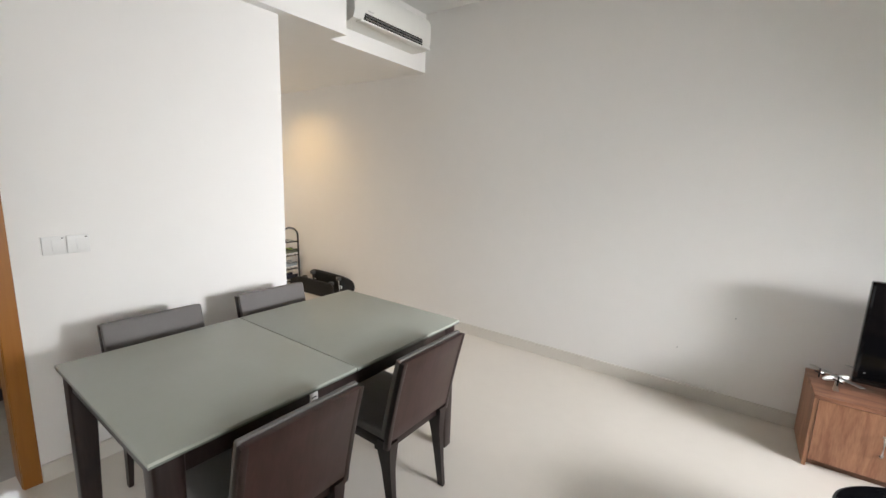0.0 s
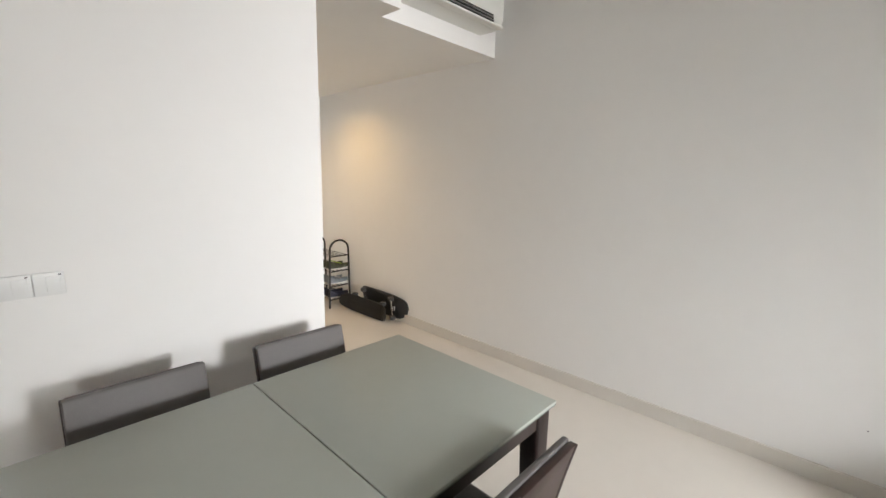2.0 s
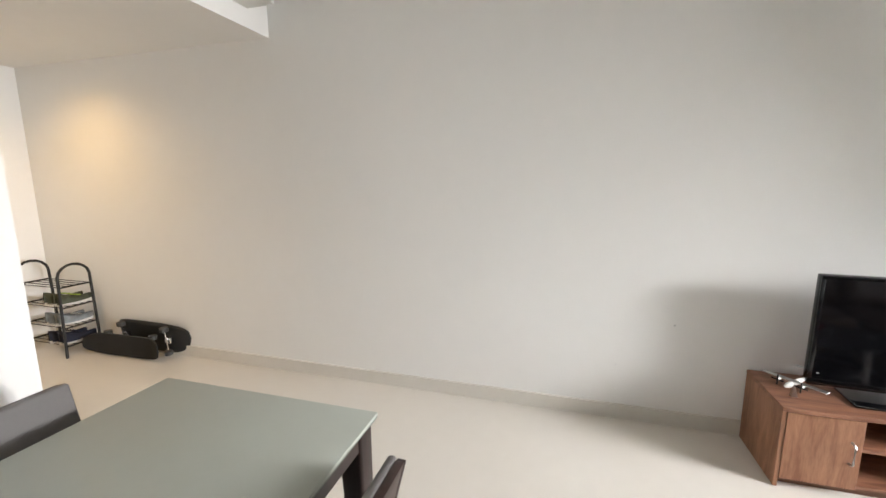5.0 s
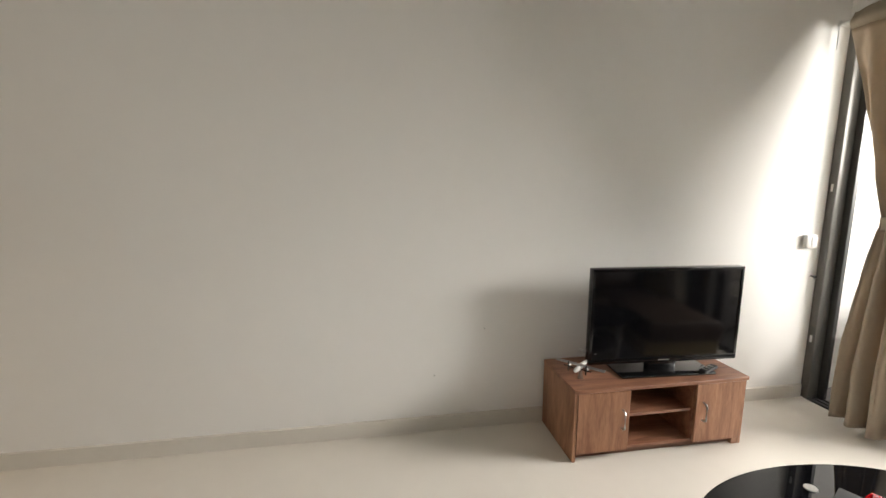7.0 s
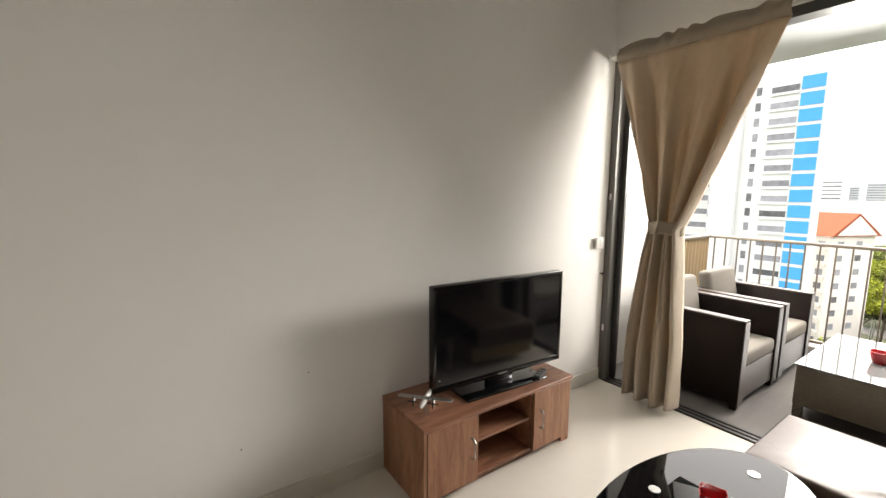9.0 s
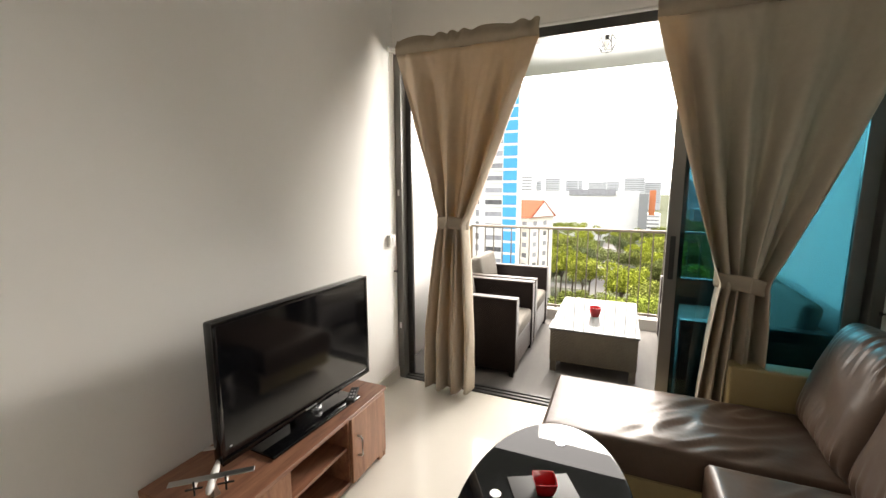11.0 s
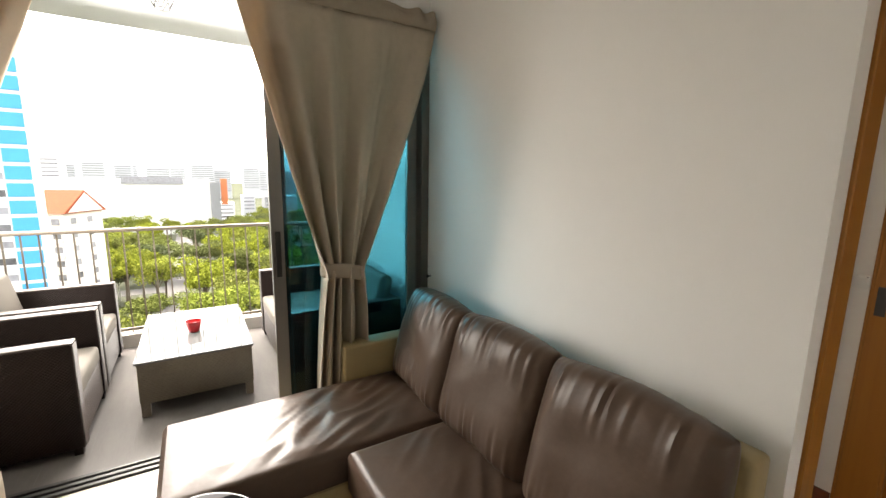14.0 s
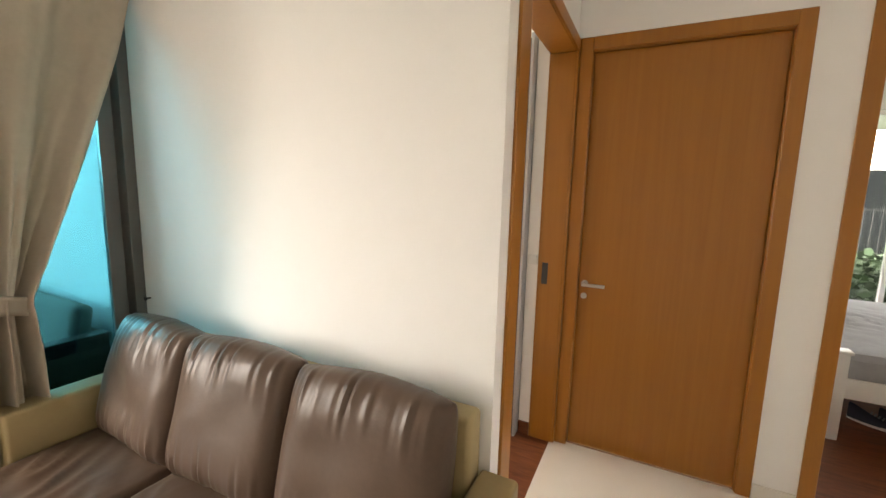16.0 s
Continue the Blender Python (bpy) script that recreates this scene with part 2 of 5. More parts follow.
def part(name, bm, mat, parent=None, label="", smooth=35):
    me = bpy.data.meshes.new(name)
    bm.to_mesh(me)
    bm.free()
    me.materials.append(mat)
    if smooth:
        me.shade_smooth()
        me.set_sharp_from_angle(angle=radians(smooth))
    ob = new(name, me)
    if parent:
        ob.parent = parent
    return tagged(ob, label)


def thing(name, label, category, group="", at=None):
    ob = new(name)
    if at is not None:
        ob.matrix_world = at
    return tagged(ob, label, category, group)


def setting(name, bm, mat, label="", smooth=0):
    ob = part(name, bm, mat, None, label, smooth)
    return tagged(ob, label or name.replace("_", " "), name.split("_")[0], kind="structure")


def boxes(rows):
    bm = bmesh.new()
    for r in rows:
        add_box(bm, *r)
    return bm


# ---- setting: living room ----
CEILING, SOFFIT, DOORTOP = 3.05, 2.52, 2.34
setting("floor", boxes([(-4.6, -1.95, 1.25, 2.9, -0.12, 0), (-1.95, 1.13, -1.2, 2.9, -0.12, 0), (1.13, 3.22, -0.02, 2.9, -0.12, 0)]), FLOOR, "polished cream tiled floor")
setting("wall_north", boxes([(-4.75, 3.345, 2.9, 3.05, -0.12, 3.2)]), WALL, "plain off-white painted wall behind the television")
setting("wall_sofa", boxes([(1.115, 3.345, -0.14, 0, 0, CEILING)]), WALL, "off-white wall behind the sofa")
setting("wall_doorway", boxes([(1.115, 1.25, -0.178, -0.14, 0, CEILING), (1.115, 1.25, -1.18, -0.178, DOORTOP, CEILING)]), WALL,
        "short off-white wall with a bedroom doorway round the sofa wall's corner")
setting("wall_south", boxes([(1.06, 1.25, -1.32, -1.18, 0, CEILING), (0.137, 1.06, -1.32, -1.18, DOORTOP, CEILING), (-0.127, 0.137, -1.32, -1.18, 0, CEILING),
        (-1.03, -0.127, -1.32, -1.18, DOORTOP, CEILING), (-1.95, -1.03, -1.32, -1.18, 0, CEILING)]), WALL, "cream wall with two bedroom doorways")
setting("wall_west", boxes([(-1.95, -1.8, -0.147, 1.25, 0, SOFFIT), (-1.95, -1.8, -1.06, -0.147, DOORTOP, SOFFIT), (-1.95, -1.8, -1.18, -1.06, 0, SOFFIT)]), WALL,
        "white wall beside the dining table")
setting("wall_entry", boxes([(-4.75, -4.6, 1.25, 2.9, 0, SOFFIT), (-4.6, -1.95, 1.1, 1.25, 0, SOFFIT)]), WALL, "entrance passage walls")
setting("ceiling_entry", boxes([(-4.75, -1.9, 1.1, 2.9, SOFFIT, 3.2), (-1.95, -1.72, -1.32, 1.1, SOFFIT, CEILING - 0.001), (-1.9, -1.72, 1.1, 1.75, SOFFIT, CEILING - 0.001)]), WALL, "lowered ceiling and bulkhead over the entrance")
setting("ceiling", boxes([(-1.9, 3.36, -1.32, 2.9, CEILING, 3.2)]), CEIL, "plain white living room ceiling")
setting("wall_balcony_side", boxes([(3.22, 3.34, -0.14, 3.0, 2.56, CEILING)]), WALL, "wall strip above the sliding balcony door")
setting("baseboard_north", boxes([(-4.6, 3.215, 2.882, 2.902, 0, 0.095)]), SKIRT, "low cream tile skirting")
setting("baseboard_sofa", boxes([(1.115, 3.215, -0.002, 0.018, 0, 0.095)]), SKIRT, "low cream tile skirting")
setting("baseboard_west", boxes([(-1.802, -1.782, -0.105, 1.25, 0, 0.09)]), SKIRT, "low cream tile skirting")
setting("baseboard_south", boxes([(-0.085, 0.095, -1.182, -1.169, 0, 0.08)]), SKIRT, "low cream tile skirting")

# ---- doors ----
def door_frame(name, label, lo, hi, a, b, axis, top=DOORTOP, casing=0.04, proud=0.012, wide=0.0):
    """Lining and casing round an opening from a to b in a wall that runs from lo to hi in the other direction; wide: extra casing beyond b."""
    ob = thing(name, label, "door")
    ob["kind"] = "structure"
    def put(nm, u0, u1, w0, w1, z0, z1):
        r = (u0, u1, w0, w1) if axis == "x" else (w0, w1, u0, u1)
        part(nm, box(*r, z0, z1, 0.003, 1), DOORWOOD, ob)
    put("jamb", a + 0.002, a + 0.03, lo, hi, 0, top - 0.03)
    put("jamb", b - 0.03, b - 0.002, lo, hi, 0, top - 0.03)
    put("head", a, b, lo, hi, top - 0.03, top)
    for w0, w1 in ((lo - proud, lo + 0.002), (hi - 0.002, hi + proud)):
        put("casing", a - casing, a + 0.027, w0, w1, 0, top + casing)
        put("casing", b - 0.027, b + casing + wide, w0, w1, 0, top + casing)
        put("casing", a + 0.027, b - 0.027, w0, w1, top - 0.027, top + casing)
    return ob


def lever(parent, x, y, z, way):
    """A lever handle on a rose with a keyhole below; the lever points to -x."""
    bm = rod((x, y, z), (x, y + way * 0.05, z), 0.009, None, 12)
    lo, hi = sorted((y + way * 0.046, y + way * 0.06))
    h = part("handle", add_box(bm, x - 0.115, x + 0.01, lo, hi, z - 0.009, z + 0.009, 0.003, 2), STEEL, parent, "flat brushed steel lever handle")
    part("rose", rod((x, y - way * 0.002, z), (x, y + way * 0.008, z), 0.019, None, 24), STEEL, parent)
    part("keyhole", rod((x, y - way * 0.002, z - 0.075), (x, y + way * 0.008, z - 0.075), 0.017, None, 24), STEEL, parent)
    return h


d1 = door_frame("door_1", "closed oak veneer bedroom door in matching frame", -1.32, -1.18, 0.137, 1.06, "x")
part("door_leaf", box(0.168, 1.029, -1.255, -1.215, 0.0015, DOORTOP - 0.032, 0.002, 1), DOORWOOD, d1)
lever(d1, 0.995, -1.215, 1.02, 1)
d2 = door_frame("door_2", "open doorway with oak veneer frame", 1.115, 1.25, -1.176, -0.178, "y", wide=0.05)
part("strike_plate", box(1.2, 1.235, -1.147, -1.1445, 1.0, 1.13), ALUDARK, d2, "dark metal strike plate")
part("corner_casing", box(1.1, 1.102, -1.182, -1.168, 0, 2.38), DOORWOOD, d1)
d3 = door_frame("door_3", "open bedroom doorway with oak veneer frame", -1.32, -1.18, -1.03, -0.127, "x")
d4 = door_frame("door_4", "open kitchen doorway with oak veneer frame", -1.95, -1.8, -1.06, -0.147, "y")

# ---- rooms behind the doorways ----
setting("bedroom_floor", boxes([(-3.2, 1.13, -4.5, -1.32, -0.12, 0), (1.13, 4.2, -3.2, -0.1, -0.12, -0.001)]), PARQUET, "red-brown timber bedroom floor")
setting("bedroom_wall", boxes([(-3.35, -3.2, -4.65, -3.9, 0, 2.8), (-3.35, -3.2, -2.5, -1.32, 0, 2.8), (-3.35, -3.2, -3.9, -2.5, 0, 1), (-3.35, -3.2, -3.9, -2.5, 2.3, 2.8), (1.25, 1.4, -4.5, -3.2, 0, 2.8), (0.98, 1.13, -3.2, -1.32, 0, 2.8),
        (-3.2, -2.2, -4.65, -4.5, 0, 2.8), (-0.4, 1.13, -4.65, -4.5, 0, 2.8), (-2.2, -0.4, -4.65, -4.5, 0, 0.35), (-2.2, -0.4, -4.65, -4.5, 2.45, 2.8)]), WALL, "white bedroom walls with a window opening")
setting("bedroom_ceiling", boxes([(-3.35, 1.13, -4.65, -1.32, 2.8, 2.95), (1.25, 4.35, -3.2, -0.14, 2.8, 2.95)]), CEIL, "white bedroom ceiling")
setting("second_bedroom_wall", boxes([(1.25, 4.35, -3.35, -3.2, 0, 2.8), (4.2, 4.35, -3.2, -1.7, 0, 2.8), (4.2, 4.35, -1.7, -0.6, 0, 0.9), (4.2, 4.35, -1.7, -0.6, 2.3, 2.8), (4.2, 4.35, -0.6, -0.14, 0, 2.8)]), WALL, "white walls of the second bedroom")
setting("second_bedroom_return", boxes([(1.262, 1.332, -1.8, -1.16, 0, 2.8)]), WALL, "short cream wall return beside the wardrobe")
setting("baseboard_bedroom", boxes([(1.264, 1.331, -1.162, -1.148, 0, 0.085)]), PARQUET, "dark red timber skirting")
setting("kitchen_floor", boxes([(-4.6, -1.95, -1.6, 1.1, -0.12, -0.002)]), material("kitchen_tile", (0.3, 0.28, 0.25), 0.3, var=0.1), "grey kitchen floor tiles")
setting("kitchen_wall", boxes([(-4.75, -4.6, -1.75, -1.3, 0, SOFFIT), (-4.75, -4.6, 0.1, 1.25, 0, SOFFIT), (-4.75, -4.6, -1.3, 0.1, 0, 1), (-4.75, -4.6, -1.3, 0.1, 2.3, SOFFIT), (-4.6, -1.95, -1.75, -1.6, 0, SOFFIT), (-2.1, -1.95, -1.6, -1.32, 0, SOFFIT)]), WALL, "kitchen walls")
setting("kitchen_ceiling", boxes([(-4.75, -1.95, -1.75, 1.1, SOFFIT, 2.7)]), CEIL, "kitchen ceiling")

# ---- sliding balcony door ----
w = thing("window_1", "grey aluminium sliding balcony door with teal tinted glass, slid open", "sliding door")
w["kind"] = "structure"
part("frame", box(3.225, 3.345, 2.845, 2.9, 0, 2.56, 0.003, 1), ALU, w)
part("frame", box(3.225, 3.345, 0.0, 0.055, 0, 2.56, 0.003, 1), ALU, w)
part("frame", box(3.225, 3.345, 0.055, 2.845, 2.49, 2.56, 0.003, 1), ALUDARK, w)
for k in range(3):
    part("track", box(3.225 + 0.045 * k, 3.25 + 0.045 * k, 0.055, 2.845, -0.02, 0.012, 0.002, 1), ALUDARK, w)
part("guide_strip", box(3.305, 3.335, 2.80, 2.845, 0.012, 2.49, 0.002, 1), ALUDARK, w)
for x0, y0 in ((3.262, 0.06), (3.307, 0.03)):
    y1 = y0 + 0.96
    p = part("panel_frame", boxes([(x0, x0 + 0.035, y0 + 0.02, y0 + 0.085, 0.014, 2.488), (x0, x0 + 0.035, y1 - 0.07, y1, 0.014, 2.488),
             (x0, x0 + 0.035, y0 + 0.085, y1 - 0.07, 0.014, 0.09), (x0, x0 + 0.035, y0 + 0.085, y1 - 0.07, 2.42, 2.488)]), ALU, w)
    if x0 < 3.3:
        g = part("pane", box(x0 + 0.015, x0 + 0.021, y0 + 0.085, y1 - 0.07, 0.09, 2.42), TEAL, p, "teal tinted glass pane")
        part("pull_handle", box(x0 - 0.012, x0 + 0.002, y1 - 0.05, y1 - 0.02, 0.98, 1.25, 0.004), BLACKMATT, p, "recessed black pull")
for z in (0.42, 1.48):
    part("keeper", box(3.222, 3.226, 2.865, 2.88, z, z + 0.05), WHITE, w)

# ---- balcony ----
setting("balcony_floor", boxes([(3.22, 5.5, -0.2, 3.15, -0.2, -0.02)]), DECK, "grey plank-look balcony floor tiles")
setting("balcony_kerb", boxes([(5.32, 5.48, -0.2, 3.15, -0.02, 0.1)]), material("kerb_paint", (0.42, 0.4, 0.37), 0.7, var=0.08), "low concrete balcony kerb")
setting("balcony_wall_north", boxes([(3.345, 4.25, 3.0, 3.15, -0.02, 2.84)]), WALL, "white balcony side wall")
setting("balcony_wall_south", boxes([(3.345, 5.5, -0.15, -0.01, -0.02, 2.84)]), WALL, "white balcony side wall")
# Ceiling colour is lowered to blue-grey to imitate shade on white paint.
setting("balcony_ceiling", boxes([(3.346, 5.5, -0.2, 3.15, 2.84, 3.2)]), material("balcony_ceiling_shade_tone", (0.46, 0.485, 0.505), 0.85, var=0.03, scale=1.5, bump=0.03), "white balcony ceiling slab, coloured blue-grey for its shade")
rail = thing("balcony_railing", "bronze painted metal balcony railing with flat bars", "railing")
part("handrail", box(5.36, 5.42, 0.0, 3.06, 1.055, 1.085, 0.006), RAIL, rail)
part("bottom_rail", box(5.375, 5.405, 0.0, 3.04, 0.12, 0.15, 0.004), RAIL, rail)
part("handrail", box(4.26, 5.36, 3.0, 3.06, 1.055, 1.085, 0.006), RAIL, rail)
bar = part("baluster", box(-0.006, 0.006, -0.006, 0.006, 0.1, 1.056), RAIL, rail)
bar.location = (5.39, 0.05, 0)
for k in range(1, 27):
    b2 = bar.copy()
    scene.collection.objects.link(b2)
    b2.location = (5.39, 0.05 + 0.112 * k, 0)
flat = part("side_baluster", box(-0.005, 0.005, -0.025, 0.025, -0.02, 1.056), RAILTAN, rail, "flat tan bar")
flat.location = (4.30, 3.03, 0)
for k in range(1, 15):
    b2 = flat.copy()
    scene.collection.objects.link(b2)
    b2.location = (4.30 + 0.075 * k, 3.03, 0)

# ---- dining corner ----
def dining_table():
    t = thing("dining_table", "extending dining table with frosted grey-green glass top and dark wood legs", "table")
    for y0, y1 in ((-0.095, 0.637), (0.641, 1.385)):
        top = part("tabletop", box(-1.305, -0.4, y0, y1, 0.742, 0.754, 0.003, 2), FROST, t, "frosted grey-green glass leaf")
        part("glass_edge", boxes([(-1.303, -0.402, y0 + 0.002, y1 - 0.002, 0.735, 0.742)]), GLASSEDGE, top)
    part("apron", boxes([(-0.445, -0.423, -0.06, 1.35, 0.665, 0.735), (-1.282, -1.26, -0.06, 1.35, 0.665, 0.735),
                         (-1.26, -0.445, -0.07, -0.048, 0.665, 0.735), (-1.26, -0.445, 1.338, 1.36, 0.665, 0.735)]), DARKWOOD, t)
    for x in (-1.29, -0.415):
        for y in (-0.08, 1.37):
            sx, sy = (1 if x < -0.8 else -1), (1 if y < 0.5 else -1)
            bm = box(min(x, x + sx * 0.085), max(x, x + sx * 0.085), min(y, y + sy * 0.085), max(y, y + sy * 0.085), 0, 0.735, 0.012, 3)
            for v in bm.verts:
                f = 0.72 + 0.28 * v.co.z / 0.735
                v.co.x, v.co.y = x + (v.co.x - x) * f, y + (v.co.y - y) * f
            part("leg", bm, DARKWOOD, t)
    return t


dining_table()


def dining_chair():
    """Seat faces +x, origin on the floor under the middle of the seat."""
    c = thing("dining_chair", "dark wood dining chair with padded grey vinyl seat and back", "chair", "chairs round the dining table")
    W = 0.205
    part("seat", box(-0.2, 0.24, -W, W, 0.425, 0.475, 0.018, 3), SEATGREY, c, "padded grey vinyl seat")
    part("seat_frame", box(-0.2, 0.235, -W + 0.012, W - 0.012, 0.375, 0.426, 0.006), DARKWOOD, c)
    def lean(bm):
        for v in bm.verts:
            v.co.x -= max(0, v.co.z - 0.42) * 0.17 + (v.co.z - 0.42) ** 2 * 0.12
        return bm
    bk = box(-0.222, -0.195, -W, W, 0.43, 0.812, 0.006, 2)
    bmesh.ops.subdivide_edges(bk, edges=[e for e in bk.edges if abs(e.verts[0].co.z - e.verts[1].co.z) > 0.2], cuts=5)
    part("backrest", lean(bk), CHAIRBACK, c, "brown wood back panel")
    pad = box(-0.196, -0.172, -W - 0.009, W + 0.009, 0.44, 0.818, 0.009, 3)
    bmesh.ops.subdivide_edges(pad, edges=[e for e in pad.edges if abs(e.verts[0].co.z - e.verts[1].co.z) > 0.2], cuts=5)
    part("back_pad", lean(pad), SEATGREY, c, "padded grey vinyl front of the back")
    for s in (-1, 1):
        st = box(-0.2235, -0.197, s * W - 0.012, s * W + 0.012, 0.40, 0.808, 0.004)
        bmesh.ops.subdivide_edges(st, edges=[e for e in st.edges if abs(e.verts[0].co.z - e.verts[1].co.z) > 0.2], cuts=5)
        part("back_post", lean(st), DARKWOOD, c)
        for x0, dx in ((-0.185, -0.045), (0.205, 0.01)):
            leg = bmesh.new()
            rings = []
            for z, w, off in ((0.0, 0.016, 1.0), (0.12, 0.019, 0.62), (0.28, 0.026, 0.18), (0.36, 0.036, 0.0), (0.42, 0.04, 0.0)):
                cx, cy = x0 + dx * off, s * (W - 0.03)
                rings.append([leg.verts.new((cx + a * w, cy + b * w * 0.62, z)) for a, b in ((-1, -1), (1, -1), (1, 1), (-1, 1))])
            for a, b in zip(rings, rings[1:]):
                for k in range(4):
                    leg.faces.new((a[k], a[(k + 1) % 4], b[(k + 1) % 4], b[k]))
            leg.faces.new(rings[0][::-1]), leg.faces.new(rings[-1])
            part("leg", leg, DARKWOOD, c)
    return c


first = dining_chair()
first.matrix_world = pose(-0.50, 0.265, 0, rz=180)
for x, y, turn in ((-0.50, 0.905, 180), (-1.22, 0.315, 0), (-1.22, 0.945, 0)):
    copy_thing(first, pose(x, y, 0, rz=turn))


def air_conditioner():
    a = thing("air_conditioner", "white split air conditioner mounted high on the wall", "air conditioner")
    bm = bmesh.new()
    prof = [(0, 0.028), (0.14, 0.028), (0.195, 0.045), (0.215, 0.09), (0.215, 0.24), (0.19, 0.285), (0.15, 0.295), (0, 0.295)]
    ends = [[bm.verts.new((-1.9 + x, y, 2.615 + z)) for x, z in prof] for y in (1.8, 2.7)]
    for k in range(len(prof)):
        bm.faces.new((ends[0][k], ends[0][(k + 1) % 8], ends[1][(k + 1) % 8], ends[1][k]))
    bm.faces.new(ends[0]), bm.faces.new(ends[1][::-1])
    bmesh.ops.recalc_face_normals(bm, faces=bm.faces)
    part("body", bm, ACWHITE, a)
    slot = part("outlet", box(-1.725, -1.678, 1.9, 2.58, 2.655, 2.71, 0.004), BLACKMATT, a, "dark air outlet")
    for k in range(2):
        v = part("louvre", box(-1.70, -1.672, 1.905, 2.575, 2.668 + 0.021 * k, 2.673 + 0.021 * k), STEEL, slot)
    part("flap", box(-1.735, -1.672, 1.85, 2.66, 2.641, 2.656, 0.005), ACWHITE, a)
    part("end_cap", box(-1.72, -1.681, 2.60, 2.698, 2.642, 2.668, 0.008), WHITE, a)
    part("badge", box(-1.686, -1.6835, 1.93, 1.99, 2.73, 2.738), STEEL, a)
    return a


air_conditioner()


def switch_plate(label, m, size=0.086, depth=0.012):
    s = thing("wall_switch", label, "switch")
    part("plate", box(-size / 2, size / 2, 0, depth, -size / 2, size / 2, 0.004), WHITE, s)
    part("rocker", box(-size * 0.36, size * 0.1, depth - 0.001, depth + 0.004, -size * 0.34, size * 0.34, 0.002), WHITE, s)
    part("indicator", box(-size * 0.4, -size * 0.3, depth, depth + 0.001, size * 0.36, size * 0.41), BLACKMATT, s)
    s.matrix_world = m
    return s


switch_plate("white double wall switch beside the dining table", pose(-1.8, 0.041, 1.148, rz=-90))
switch_plate("white wall switch with two rockers beside the dining table", pose(-1.8, 0.129, 1.148, rz=-90))
switch_plate("white square switch beside the balcony door", pose(3.125, 2.9, 1.145, rz=180), depth=0.03)
switch_plate("white bedroom switch seen through the doorway", pose(1.296, -1.16, 1.14), size=0.06)
for n, y, s in (("curtain_hook", 2.9, -1), ("curtain_hook", 0.0, 1)):
    h = thing(n, "small black curtain tieback hook screwed into the wall", "hook")
    part("stem", rod((3.185, y, 0.895), (3.185, y + s * 0.022, 0.895), 0.005), BLACKMATT, h)
    part("knob", rod((3.185, y + s * 0.022, 0.895), (3.185, y + s * 0.03, 0.895), 0.011), BLACKMATT, h)

# ---- entrance ----
def shoe_rack():
    r = thing("shoe_rack", "black metal shoe rack with arched ends and wire shelves", "shoe rack")
    X = (-3.92, -4.45)
    for x in X:
        arc = [(x, 2.56, 0.0), (x, 2.575, 0.68)] + [(x, 2.70 - 0.125 * math.cos(a), 0.70 + 0.11 * math.sin(a)) for a in np.linspace(0.1, math.pi - 0.1, 9)] + [(x, 2.825, 0.68), (x, 2.84, 0.0)]
        part("arched_end", tube(arc, 0.0115), BLACKMATT, r)
        for z in (0.10, 0.26, 0.44, 0.62):
            part("crossbar", rod((x, 2.57, z), (x, 2.83, z), 0.007), BLACKMATT, r)
    for z in (0.10, 0.26, 0.44, 0.62):
        sh = bmesh.new()
        for k in range(5):
            add_rod(sh, (X[0], 2.59 + 0.055 * k, z), (X[1], 2.59 + 0.055 * k, z), 0.004, None, 6)
        part("wire_shelf", sh, BLACKMATT, r)
    return r


shoe_rack()


def shoe(label, m, upper, sole, lace):
    s = thing("shoe", label, "shoe", "shoes on the rack")
    def body(u, v):
        a = v * math.pi
        width = 0.032 + 0.016 * math.sin(math.pi * min(1, u * 1.15)) - 0.02 * max(0, u - 0.85) / 0.15
        high = 0.085 - 0.05 * u + 0.015 * math.cos(u * 6)
        return Vector((0.27 * u, width * math.cos(a), 0.02 + high * math.sin(a) ** 0.7))
    up = part("upper", sheet(14, 10, body), upper, s)
    so = part("sole", lathe([(0.04, 0), (0.046, 0.004), (0.046, 0.02), (0.043, 0.026)], 20), sole, s)
    so.scale, so.location = (3.1, 1, 1), (0.135, 0, 0)
    part("laces", boxes([(0.11 + 0.02 * k, 0.118 + 0.02 * k, -0.02, 0.02, 0.082 - 0.006 * k, 0.09 - 0.006 * k) for k in range(4)]), lace, s)
    part("heel_tab", box(-0.004, 0.014, -0.014, 0.014, 0.03, 0.115, 0.005), upper, s)
    s.matrix_world = m
    return s


NAVY = material("navy_canvas", (0.012, 0.014, 0.03), 0.8, var=0.2, scale=30)
OLIVE = material("olive_camouflage_cloth", (0.07, 0.075, 0.045), 0.8, var=0.5, scale=22)
GREYCLOTH = material("grey_mesh", (0.22, 0.24, 0.25), 0.8, var=0.3, scale=25)
LIME = material("lime_lace", (0.35, 0.5, 0.05), 0.6)
SOLE = material("white_sole", (0.62, 0.6, 0.56), 0.55)
for (lab, x, y, z, u, l) in (("olive camouflage sneaker with lime laces", -4.0, 2.58, 0.45, OLIVE, LIME), ("olive camouflage sneaker with lime laces", -4.12, 2.58, 0.45, OLIVE, LIME),
                       ("grey mesh running shoe", -4.02, 2.58, 0.27, GREYCLOTH, SOLE), ("grey mesh running shoe", -4.14, 2.58, 0.27, GREYCLOTH, SOLE),
                       ("navy canvas shoe with white sole", -4.0, 2.57, 0.105, NAVY, NAVY), ("navy canvas shoe with white sole", -4.12, 2.57, 0.105, NAVY, NAVY)):
    shoe(lab, pose(x, y, z, rz=82), u, SOLE, l)


